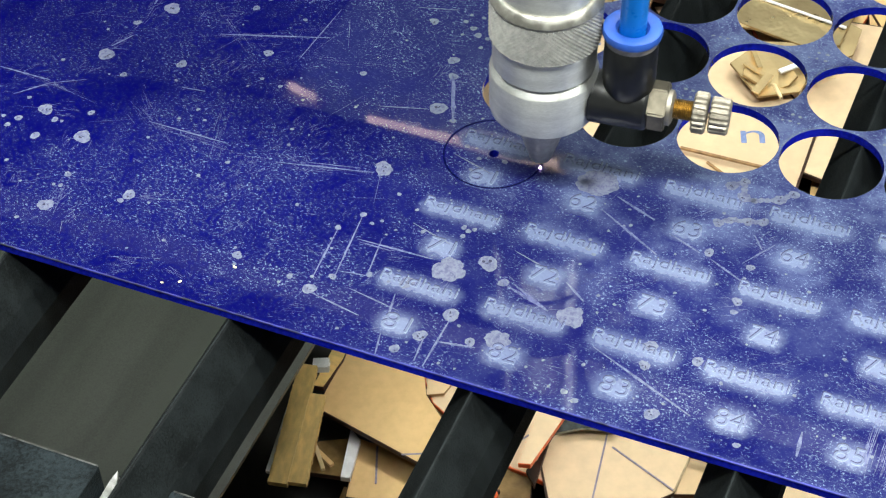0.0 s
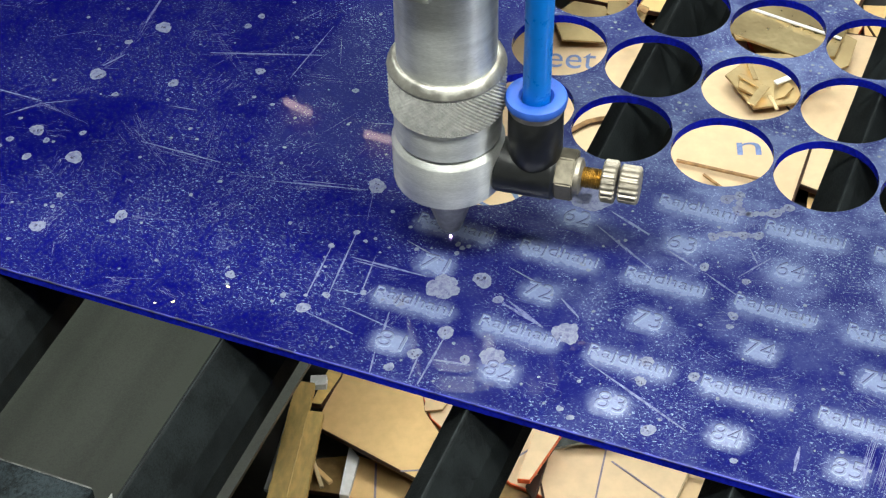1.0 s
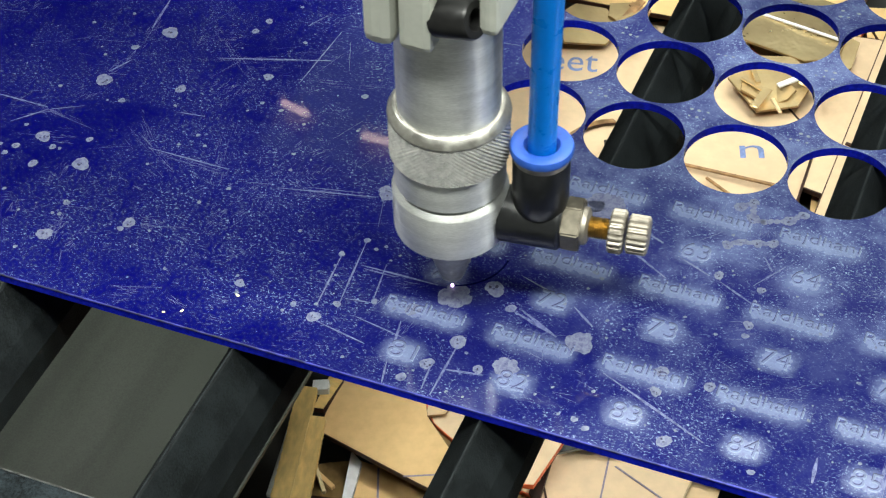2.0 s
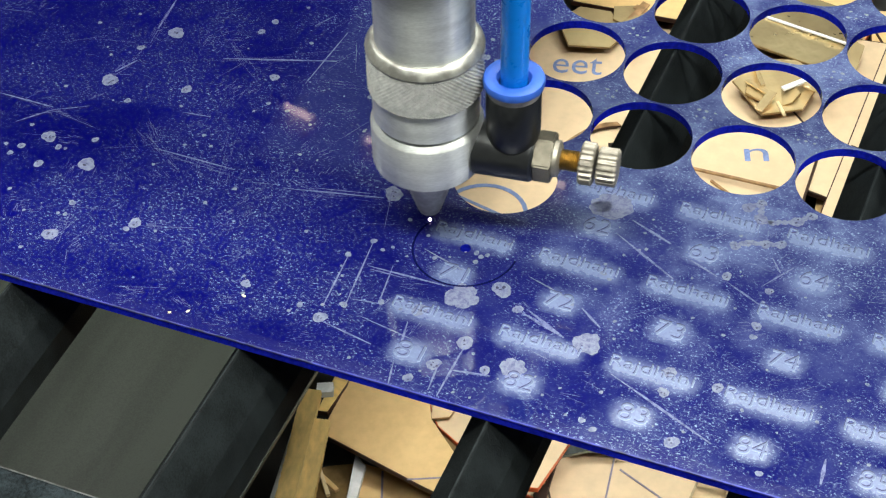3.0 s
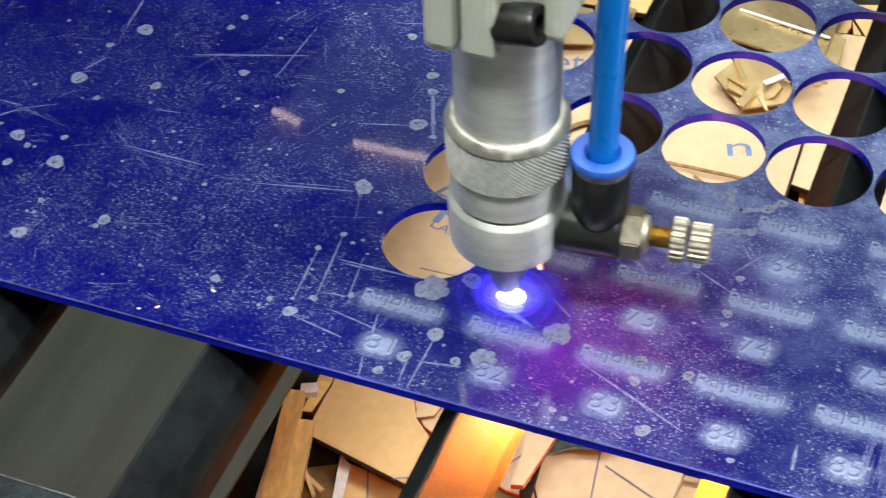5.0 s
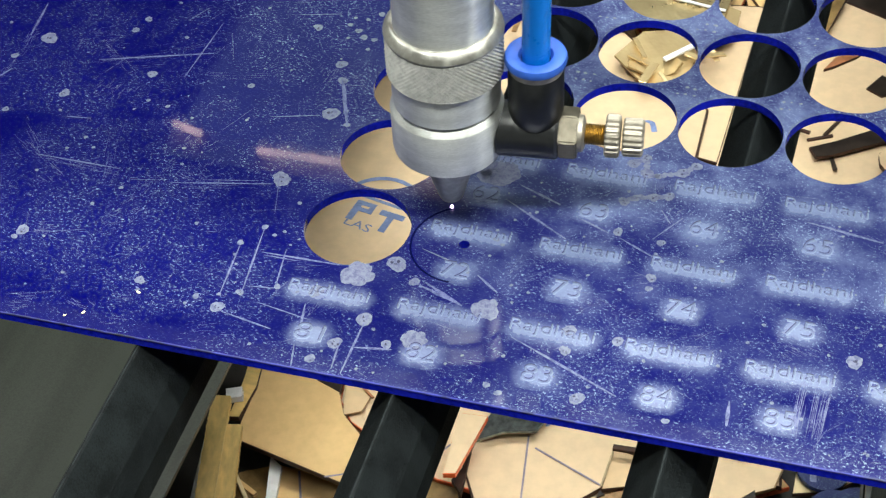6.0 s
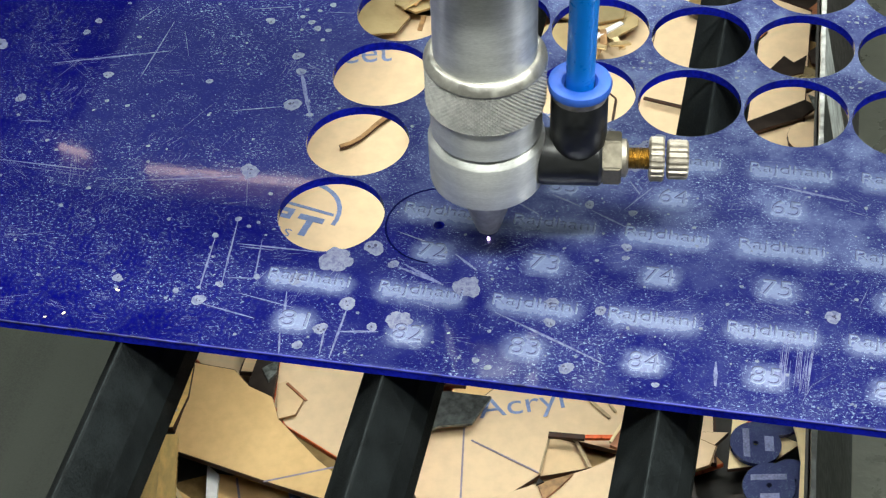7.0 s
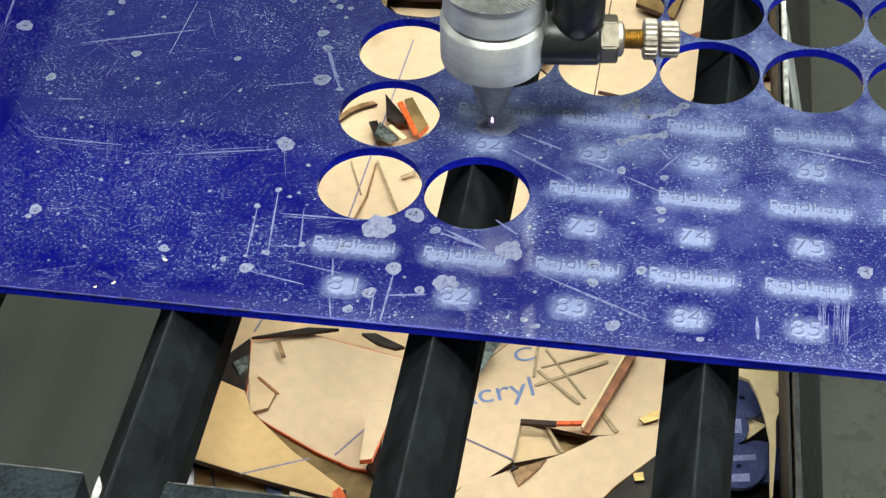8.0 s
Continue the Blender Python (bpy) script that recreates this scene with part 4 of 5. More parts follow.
# ---- splashes and scratches on the sheet ----
SPOTS_A = [(-103.4, 82.0, 2.2), (-110.4, 58.5, 2.2), (-89.6, 62.0, 1.4), (-101.9, 52.8, 0.9), (-113.8, 33.6, 1.9), (-99.5, 27.8, 2.2), (-111.0, 23.9, 1.2), (-102.1, 36.6, 0.9), (-109.5, 31.0, 0.9), (-109.3, 73.2, 1), (-116.6, 86.0, 0.5), (-80.4, 95.3, 1), (-82.0, 90.2, 1), (-70.3, 74.1, 1.3), (-67.3, 90.2, 0.6), (-43.4, 75.4, 0.9), (-34.6, 101.9, 1.2), (-19.8, 69.6, 2.2), (-23.5, 44.1, 2.3), (-77.8, 13.4, 1.6), (-78.8, 10.9, 0.8), (-95.2, 3.0, 1.9), (-95.7, 14.4, 0.9), (-95.3, 10.3, 0.6), (-118.6, 28.2, 1), (-119.9, 25.0, 0.8), (-43.6, 4.5, 1.2), (-42.9, 1.5, 0.5), (-25.3, 21.4, 0.8), (-21.5, 27.6, 0.8), (-25.2, 17.4, 0.4), (-19.6, 6.3, 0.9)]
SPOTS_B = [(-24.1, 4.6, 0.5), (-23.0, 0.8, 1.6), (-29.0, 2.8, 0.8), (-11.9, 10.0, 0.8), (-2.7, 10.7, 1.8), (10.7, 5.0, 1.9), (6.6, -3.3, 1.6), (2.8, -8.9, 1.2), (17.8, -1.0, 1.2), (36.2, 14.3, 3.5), (23.3, 1.9, 3.1), (18.1, 18.7, 1.2), (27.0, 58.3, 5.2), (57.6, 68.7, 1.6), (60.1, 71.1, 1.3), (61.3, 65.8, 1.6), (64.2, 65.5, 1), (69.6, 67.9, 1.6), (72.3, 70.9, 1.3), (58.1, 55.2, 1.3), (60.7, 57.1, 1), (64.8, 58.1, 1.3), (68.1, 59.2, 1.3), (59.1, 45.0, 1.2), (69.6, 32.3, 1.2), (69.8, 28.9, 0.8), (116.8, 17.9, 1.8), (55.7, 12.4, 1.6), (56.2, 6.5, 1.3), (62.0, -6.1, 1.6), (42.3, -7.0, 0.8), (45.3, -8.6, 0.8)]
SPOTS_C = [(-23.5, 88.6, 1.5), (-21.1, 82.5, 1.3), (-16.4, 71.3, 0.7), (-14.5, 66.5, 0.8), (-26.6, 104.7, 0.7), (-23.6, 102.7, 0.9), (-21.4, 100.4, 1.0), (-18.8, 95.9, 0.6), (-18.4, 100, 0.8), (-19.8, 110.7, 0.9), (-26.2, 107.8, 0.5), (-34.2, 101.2, 0.8), (-22.7, 107.8, 0.6), (-25.4, 99.3, 0.5), (81.3, -7.7, 0.8), (66.7, 11.8, 1.3), (69.4, 43.7, 1), (12.5, 23.2, 2.3), (4.4, 17.7, 4.2)]
LINES_A = [(-25.1, 20.8, -23.9, 4.7, 0.5), (-21.5, 27.6, -19.2, 6.4, 0.5), (-19.4, 19.6, -0.2, 19.8, 0.6), (-14.0, 21.9, -12.3, 9.9, 0.4), (-18.7, 8.5, -12.1, 9.4, 0.4), (11.0, 4.2, 10.7, -11.5, 0.6), (10.7, -3.6, 19.5, -2.2, 0.7), (-3.8, 6.5, -2.2, -2.1, 0.6), (18.2, 18.4, 30.7, 14.1, 0.8), (31.4, 24.1, 37.2, 19.8, 0.7), (-21.9, -0.2, -8.8, -2.7, 0.5), (-14.7, 4.3, -1.1, 1.9, 0.4), (-124.9, 35.8, -118.3, 43.0, 0.5), (-118.3, 43.0, -110.0, 47.6, 0.3), (-86.1, 53.6, -78.7, 54.4, 0.4), (-86.4, 38.9, -63.9, 38.6, 0.5)]
LINES_B = [(-66.0, 103.6, -69.6, 97.1, 0.3), (-60.0, 98.0, -61.6, 74.8, 0.4), (-86.5, 76.5, -57.7, 85.6, 0.6), (-49.7, 36.7, -25.5, 41.9, 0.4), (-42.6, 39.4, -28.7, 42.3, 0.3), (-136.0, 44.2, -118.8, 44.0, 0.5), (-41.9, 105.6, -30.1, 108.6, 0.3), (-34.2, 65.1, -22.4, 68.4, 0.4), (7.5, -2.1, 8.3, -10.7, 0.5), (-2.0, -5.7, -0.5, -12.2, 0.5), (-110.4, 96.0, -108.9, 81.9, 0.7), (-107.5, 68.3, -110.8, 62.0, 0.6)]
LINES_C = [(-21.1, 82.5, -17.9, 75.4, 1.0), (-17.9, 75.4, -14.5, 66.5, 0.8), (-21.3, 82.6, -14.3, 66.1, 0.9), (33.1, 55.2, 44.0, 50.7, 0.8), (31.0, 49.7, 48.0, 39.9, 0.7), (48.5, 47.7, 57.1, 44.1, 0.6), (59.9, 43.1, 68.4, 38.9, 0.6), (43.9, 7.6, 69.8, -3.6, 0.7), (20.5, 19.1, 29.9, 14.5, 0.8), (67.2, 54.4, 70.2, 50.3, 0.4), (67.3, 44.4, 72.7, 52.9, 0.4), (100.5, 58.0, 118.0, 55.1, 0.8), (93.2, 0.8, 93.8, -6.0, 0.9), (-18.5, 18.8, -10.4, 18.8, 0.4)]
def blot(bm, x, y, r, rng, squash=1.0, lift=0.0):
    n = 44 if r > 0.7 else 16
    p1, p2, p3 = (rng.uniform(0, 6.28) for k in range(3))
    k1, k2, k3 = rng.uniform(0.04, 0.15), rng.uniform(0.03, 0.10), rng.uniform(0.02, 0.06)
    pts = []
    z = rng.uniform(0.008, 0.015) + lift
    for k in range(n):
        a = 2 * math.pi * k / n
        q = r * (1 + k1 * math.sin(2 * a + p1) + k2 * math.sin(3 * a + p2) + k3 * math.sin(7 * a + p3) + rng.uniform(-0.035, 0.035))
        pts.append(bm.verts.new(((x + q * math.cos(a)) * MM, (y + q * squash * math.sin(a)) * MM, z * MM)))
    bm.faces.new(pts)


def streak(bm, x0, y0, x1, y1, w, z=0.016):
    a, b = Vector((x0, y0)), Vector((x1, y1))
    d = (b - a).normalized()
    n = Vector((-d.y, d.x)) * w / 2
    m = (a + b) / 2
    z += 0.0006 * (len(bm.faces) % 23)
    pts = [a + n * 0.3, m + n, b + n * 0.5, b - n * 0.5, m - n, a - n * 0.3]
    bm.faces.new([bm.verts.new((p.x * MM, p.y * MM, z * MM)) for p in pts])


RUBS = [(-110.6, 93.9, -108.1, 76.3, 0.9), (-108.1, 76.3, -109.5, 62.0, 1.0), (-97.0, 51.8, -84.2, 38.6, 1.3), (-96.8, 90.7, -75.9, 72.6, 1.4), (-91.1, 73.2, -56.4, 90.6, 1.3), (-95.4, 45.3, -75.9, 33.1, 1.6), (-132.0, 45.0, -102.4, 40.3, 0.8), (-88.1, 38.0, -55.7, 36.4, 0.8), (-50.7, 35.6, -24.6, 41.3, 1.0), (-72.4, 57.2, -65.1, 30.5, 1.5), (-95.7, 14.8, -92.5, 1.2, 0.7), (-60.4, 75.8, -40.1, 80.5, 1.2), (-52.4, 109.0, -40.4, 111.9, 1.0)]


def sheet_marks(parent):
    rng = random.Random(11)
    spots = bmesh.new()
    pits = bmesh.new()
    for x, y, r in SPOTS_A + SPOTS_B + SPOTS_C:
        if r > 2.9:
            for k in range(6):
                a = 2 * math.pi * k / 6 + rng.uniform(-0.3, 0.3)
                blot(spots, x + 0.45 * r * math.cos(a), y + 0.45 * r * math.sin(a), r * rng.uniform(0.42, 0.6), rng)
        else:
            blot(spots, x, y, r, rng)
        if 0.8 < r < 3.0:
            for k in range(rng.choice((1, 2, 2, 3))):
                a, q = rng.uniform(0, 6.28), r * rng.uniform(0.1, 0.6)
                blot(pits, x + q * math.cos(a), y + q * math.sin(a), r * rng.uniform(0.09, 0.2), rng, lift=0.008)
        if 1.2 < r < 3.0:
            for k in range(rng.choice((1, 2, 3))):
                u, v, a, q = x + rng.uniform(-0.35, 0.35) * r, y + rng.uniform(-0.35, 0.35) * r, rng.uniform(0, 3.1), r * rng.uniform(0.1, 0.22)
                streak(pits, u - q * math.cos(a), v - q * math.sin(a), u + q * math.cos(a), v + q * math.sin(a), 0.3, 0.02)
    tagged(part("splash_pit", pits, PIT, parent, "dark pits in the splashes"), kind="stuff")
    chain = SPOTS_B[13:23]
    for (x0, y0, r0), (x1, y1, r1) in zip(chain, chain[1:]):
        if math.hypot(x1 - x0, y1 - y0) < 6.5:
            for q in (0.25, 0.5, 0.75):
                blot(spots, x0 + (x1 - x0) * q, y0 + (y1 - y0) * q + rng.uniform(-0.3, 0.3), 0.8, rng)
    for k in range(95):
        blot(spots, rng.uniform(-170, -16), rng.uniform(-8, 130), rng.uniform(0.2, 0.6), rng)
    for k in range(110):
        x, y = rng.uniform(-14, 130), rng.uniform(-10, 70)
        if min(math.hypot(x * MM - centre(r, c)[0], y * MM - centre(r, c)[1]) for r, c in HOLES) > HOLE_R + 0.0006:
            blot(spots, x, y, rng.uniform(0.18, 0.5), rng)
    for r in range(1, 6):
        for c in range(1, 6):
            x, y = (v / MM + 13 for v in centre(r, c))
            for k in range(6):
                if rng.random() < 0.8:
                    blot(spots, x - 2.4 + 2.0 * (k % 3) + rng.uniform(-0.2, 0.2), y + (1.0 if k < 3 else -1.6) + rng.uniform(-0.2, 0.2), rng.uniform(0.3, 0.6), rng, 0.8)
    tagged(part("dried_splash", spots, MARK, parent, "pale dried splashes and specks"), kind="stuff")
    lines = bmesh.new()
    for row in LINES_A + LINES_B + LINES_C:
        streak(lines, *row)
    for k in range(26):
        x = rng.uniform(106, 113)
        streak(lines, x, rng.uniform(-6, -2), x + rng.uniform(-0.6, 0.6), rng.uniform(3, 10), rng.uniform(0.1, 0.22))
    for k in range(70):
        x, y, a = rng.uniform(-14, 125), rng.uniform(-9, 68), rng.choice((-16, -20, 10, 40, 70)) + rng.uniform(-8, 8)
        q = rng.uniform(1.5, 7)
        x1, y1 = x + q * math.cos(radians(a)), y + q * math.sin(radians(a))
        if min(math.hypot(u * MM - centre(r, c)[0], v * MM - centre(r, c)[1]) for r, c in HOLES for u, v in ((x, y), (x1, y1))) > HOLE_R + 0.0012:
            streak(lines, x, y, x1, y1, rng.uniform(0.07, 0.18))
    for k in range(60):
        x, y, a, q = rng.uniform(-170, -20), rng.uniform(-8, 125), rng.choice((12, 14, 8, 65, 70, 110, 30)) + rng.uniform(-6, 6), rng.uniform(2, 13)
        streak(lines, x, y, x + q * math.cos(radians(a)), y + q * math.sin(radians(a)), rng.uniform(0.06, 0.16))
    # long rubbed tracks of many fine strokes
    for x0, y0, x1, y1, w in RUBS:
        a, b = Vector((x0, y0)), Vector((x1, y1))
        side = Vector((y0 - y1, x1 - x0)).normalized()
        for k in range(11):
            q, span, off = rng.uniform(0, 0.75), rng.uniform(0.12, 0.45), side * rng.gauss(0, w * 0.7)
            p0, p1 = a + (b - a) * q + off, a + (b - a) * min(1.0, q + span) + off + side * rng.uniform(-0.3, 0.3)
            streak(lines, p0.x, p0.y, p1.x, p1.y, rng.uniform(0.035, 0.085))
    # rubbed patches of short parallel strokes
    for k in range(85):
        x, y, a = rng.uniform(-165, 120), rng.uniform(-8, 120), radians(rng.choice((12, 20, 60, 75, 100, -25)))
        if x > -20 and y > 66:
            continue
        w, h = rng.uniform(2, 7), rng.uniform(1, 3)
        for j in range(rng.randint(10, 26)):
            u, v, q = x + rng.gauss(0, w / 2), y + rng.gauss(0, h), rng.uniform(0.6, 3.2)
            b = a + rng.uniform(-0.25, 0.25)
            u1, v1 = u + q * math.cos(b), v + q * math.sin(b)
            if v1 > FRONT / MM + 0.5 and v > FRONT / MM + 0.5 and min(math.hypot(i * MM - centre(r, c)[0], l * MM - centre(r, c)[1]) for r, c in ((6, 1), (6, 2), (7, 1), (7, 2), (5, 1), (5, 2), (5, 3)) for i, l in ((u, v), (u1, v1))) > HOLE_R + 0.001:
                streak(lines, u, v, u1, v1, rng.uniform(0.05, 0.13))
    tagged(part("scratch", lines, SCRATCH, parent, "fine pale scratches"), kind="stuff")


def crumb(x, y, turn, size):
    """A tiny curled chip of cut masking lying on the sheet."""
    bm = bmesh.new()
    rows = []
    for k in range(5):
        a = radians(-50 + 25 * k)
        rows.append([bm.verts.new(Vector((size * math.sin(a), w * size * (1 - 0.1 * abs(k - 2)), 0.05 + h + 0.35 * size * (1 - math.cos(a)))) * MM) for w, h in ((-0.42, 0), (0.42, 0), (0.36, 0.18), (-0.36, 0.18))])
    for p, q in zip(rows, rows[1:]):
        for i in range(4):
            bm.faces.new((p[i], p[(i + 1) % 4], q[(i + 1) % 4], q[i]))
    bm.faces.new(rows[0][::-1])
    bm.faces.new(rows[-1])
    ob = tagged(part("masking_crumb", bm, CREAM), "tiny cream chip of masking on the blue sheet", "crumb", "crumbs on the sheet")
    ob.matrix_world = pose(x * MM, y * MM, 0, 0, 0, turn)


# ---- tokens that are cut free during the shot ----
def token(row, col, kerf_pieces, shown):
    """A round token still in its hole, with its engraving and the cut line round it in short pieces."""
    cx, cy = centre(row, col)
    base = part("token", bmesh.new(), ACRYLIC)
    bm = bmesh.new()
    seg = 64
    loops = []
    for z, r in ((0, 1.3 * MM), (0, HOLE_R - 0.00002), (-THICK, HOLE_R - 0.00002), (-THICK, 1.3 * MM)):
        loops.append([bm.verts.new((cx + r * math.cos(2 * math.pi * i / seg), cy + r * math.sin(2 * math.pi * i / seg), z)) for i in range(seg)])
    for n in range(4):
        a, b = loops[n], loops[(n + 1) % 4]
        for i in range(seg):
            bm.faces.new((a[i], a[(i + 1) % seg], b[(i + 1) % seg], b[i])).material_index = (0, 1, 2, 1)[n]
    bmesh.ops.recalc_face_normals(bm, faces=bm.faces)
    bm.to_mesh(base.data)
    bm.free()
    base.data.materials.append(CUT_EDGE)
    base.data.materials.append(ACRYLIC_UNDER)
    tagged(base, "round blue engraved acrylic token being cut from the sheet", "token", "tokens being cut")
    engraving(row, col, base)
    bm = bmesh.new()
    rng = random.Random(row * 10 + col)
    for k in range(7):
        a, q = rng.uniform(0, 6.28), rng.uniform(2.5, 11)
        blot(bm, cx / MM + q * math.cos(a), cy / MM + q * math.sin(a), rng.uniform(0.25, 0.75), rng)
    if (row, col) == (7, 1):
        for x, y, r in ((3.0, -0.6, 0.7), (4.4, -1.4, 0.7), (5.6, -0.4, 0.6), (3.8, -3.4, 0.65)):
            blot(bm, cx / MM + x, cy / MM + y, r, rng)
    streak(bm, cx / MM - 9, cy / MM - 3.5, cx / MM + 2, cy / MM - 7, 0.4)
    tagged(part("dried_splash", bm, MARK, base), kind="stuff")
    pieces = []
    for k in range(kerf_pieces):
        bm = bmesh.new()
        a0, a1 = 2 * math.pi * k / kerf_pieces, 2 * math.pi * (k + 1) / kerf_pieces
        n = 5
        ins = [bm.verts.new((cx + (HOLE_R - 0.0005) * math.cos(a0 + (a1 - a0) * i / n), cy + (HOLE_R - 0.0005) * math.sin(a0 + (a1 - a0) * i / n), 0)) for i in range(n + 1)]
        out = [bm.verts.new((cx + HOLE_R * math.cos(a0 + (a1 - a0) * i / n), cy + HOLE_R * math.sin(a0 + (a1 - a0) * i / n), 0)) for i in range(n + 1)]
        for i in range(n):
            bm.faces.new((ins[i], out[i], out[i + 1], ins[i + 1]))
        ob = part("cut_line", bm, KERF, base)
        ob.matrix_basis = pose(0, 0, (0.05 if shown else -1.0) * MM)
        pieces.append((math.degrees((a0 + a1) / 2), ob))
    return base, pieces


def slug(row, col):
    """The small disc that falls from the centre hole."""
    cx, cy = centre(row, col)
    bm = lathe(bmesh.new(), [(0, -2.4), (1.28, -2.4), (1.28, 0), (0, 0)], 24, Matrix.Translation((cx, cy, 0)))
    return tagged(part("acrylic_slug", bm, ACRYLIC), "tiny blue acrylic disc cut from a token's centre hole", "slug")


# ---- the laser head ----
def laser_head():
    """Origin at the focus on the sheet; it stands on its air gap under the carriage."""
    head = tagged(new("laser_cutter"), "turned aluminium laser cutting head with knurled nut and air fitting", "laser head")
    part("nozzle_cone", lathe(bmesh.new(), [(0, 4.4), (0.6, 3.9), (1.9, 3.8), (2.5, 4.2), (2.9, 5.2), (5.2, 13.0), (6.2, 18.5), (6.5, 22), (0, 22)], 64), ALU_DARK, head, "sooty cone nozzle", True)
    part("nozzle_body", lathe(bmesh.new(), [(0, 21.3), (12.1, 21.3), (12.5, 21.6), (12.65, 22.2), (12.75, 33.0), (12.6, 33.3), (11.7, 34.5), (11.2, 34.6), (0, 34.6)], 96), ALU, head, smooth=True)
    part("lock_ring", lathe(bmesh.new(), [(0, 34.5), (11.0, 34.5), (11.0, 35.2), (11.8, 35.3), (12.1, 35.6), (12.1, 43.0), (11.9, 43.6), (0, 43.6)], 96), ALU, head, smooth=True)
    # knurled nut: crossing V grooves pressed into the band
    bm = bmesh.new()
    na, nz, r0, sub = 74, 10, 13.05, 4
    z0, z1 = 43.4, 53.9
    rows = []

    def groove(q):
        return 2 * abs(q - math.floor(q) - 0.5)
    for k in range(nz * sub + 1):
        z = z0 + (z1 - z0) * k / (nz * sub)
        ring = []
        for i in range(na * sub):
            u, v = i / sub, k / sub
            up = -0.42 * max(groove((u + v)), groove((u - v))) ** 1.5
            if k in (0, nz * sub):
                up = -0.9
            a = 2 * math.pi * i / (na * sub)
            ring.append(bm.verts.new(Vector(((r0 + up) * math.cos(a), (r0 + up) * math.sin(a), z)) * MM))
        rows.append(ring)
    for a, b in zip(rows, rows[1:]):
        for i in range(na * sub):
            j = (i + 1) % (na * sub)
            bm.faces.new((a[i], a[j], b[j], b[i]))
    bm.faces.new(rows[0][::-1])
    bm.faces.new(rows[-1])
    nut = part("knurled_nut", bm, KNURL, head, "knurled aluminium lock nut")
    part("bevel", lathe(bmesh.new(), [(12.2, 53.85), (12.9, 53.9), (13.1, 54.3), (13.0, 54.8), (11.9, 56.3), (11.4, 56.6), (10.9, 56.6)], 96), ALU_WORN, nut, "worn chamfer", True)
    part("lens_tube", lathe(bmesh.new(), [(0, 56.2), (10.95, 56.2), (11.0, 60), (11.0, 140), (0, 140)], 96), ALU, head, "brushed aluminium lens tube", True)
    # split clamp with its screw
    for dims in ((-11.8, -5.2, -15.5, 14, 80.6, 118, 2.4), (-4.2, 2.9, -15.2, 14, 81.0, 118, 1.6), (3.0, 11.3, -8, 14, 88.5, 118, 1.0), (11.4, 15.4, -12.5, 14, 87.0, 118, 1.6)):
        part("clamp_jaw", box(bmesh.new(), *dims), GREY_PAINT, head, "grey painted split clamp jaw")
    turn = Matrix.Translation(Vector((7.2, -12.0, 89.5)) * MM) @ Matrix.Rotation(radians(72), 4, "Y") @ Matrix.Rotation(radians(10), 4, "X")
    screw = part("clamp_screw", lathe(bmesh.new(), [(0, -4.5), (4.1, -4.5), (4.1, 3.6), (3.7, 4.2), (2.3, 4.2), (2.1, 1.6), (0, 1.6)], 32, turn), BLACK_STEEL, head, "black socket-head screw", True)
    # air fitting at the side of the nozzle body
    side = Matrix.Rotation(radians(7.8), 4, "Z") @ Matrix.Translation((0, 0, 26.8 * MM)) @ Matrix.Rotation(radians(90), 4, "Y")
    part("elbow", lathe(bmesh.new(), [(0, 11.5), (6.1, 11.5), (6.3, 12.2), (6.3, 24.5), (5.8, 25.2), (0, 25.2)], 48, side), BLACK_PLASTIC, head, "black plastic elbow", True)
    up = Matrix.Rotation(radians(7.8), 4, "Z") @ Matrix.Translation(Vector((19.9, 0, 0)) * MM)
    part("riser", lathe(bmesh.new(), [(0, 28.5), (4.9, 29.8), (5.8, 32.0), (6.15, 34.2), (6.15, 44.6), (5.8, 45.1), (0, 45.1)], 48, up), BLACK_PLASTIC, head, smooth=True)
    part("steel_ring", lathe(bmesh.new(), [(5.0, 45.0), (6.0, 45.0), (6.0, 46.3), (5.0, 46.3)], 48, up), NICKEL, head, "thin plated ring", True)
    part("release_collar", lathe(bmesh.new(), [(3.3, 46.2), (5.6, 46.2), (6.7, 46.9), (6.9, 48.0), (6.6, 48.8), (5.6, 49.1), (3.9, 48.7), (3.3, 47.6)], 48, up), BLUE_PLASTIC, head, "blue release collar", True)
    hexo = [(6.0 * math.cos(radians(60 * k + 12)), 6.0 * math.sin(radians(60 * k + 12))) for k in range(6)]
    bm = prism(bmesh.new(), hexo, 25.2, 29.4, side)
    bmesh.ops.bevel(bm, geom=list(bm.edges), offset=0.35 * MM, segments=2, affect="EDGES")
    part("hex_nut", bm, NICKEL_DULL, head, "plated hexagon nut")
    part("washer", lathe(bmesh.new(), [(0, 29.2), (4.2, 29.2), (4.2, 30.4), (3.2, 30.9), (0, 30.9)], 32, side), NICKEL, head, smooth=True)
    thread = [(0, 30.5)]
    for k in range(11):
        thread += [(2.45, 30.6 + 0.5 * k), (2.15, 30.85 + 0.5 * k)]
    part("screw_thread", lathe(bmesh.new(), thread + [(0, 36.2)], 32, side), BRASS, head, "brass threaded spindle", True)

    def knurl(name, x0, x1, r, teeth):
        bm = bmesh.new()
        rings = []
        for x, dr in ((x0, -0.5), (x0 + 0.4, 0), (x1 - 0.4, 0), (x1, -0.5)):
            rings.append([bm.verts.new(side @ (Vector(((r + dr + (0.22 if i % 4 < 2 else -0.22)) * math.cos(math.pi * i / (2 * teeth)), (r + dr + (0.22 if i % 4 < 2 else -0.22)) * math.sin(math.pi * i / (2 * teeth)), x)) * MM))
                          for i in range(4 * teeth)])
        for a, b in zip(rings, rings[1:]):
            for i in range(4 * teeth):
                j = (i + 1) % (4 * teeth)
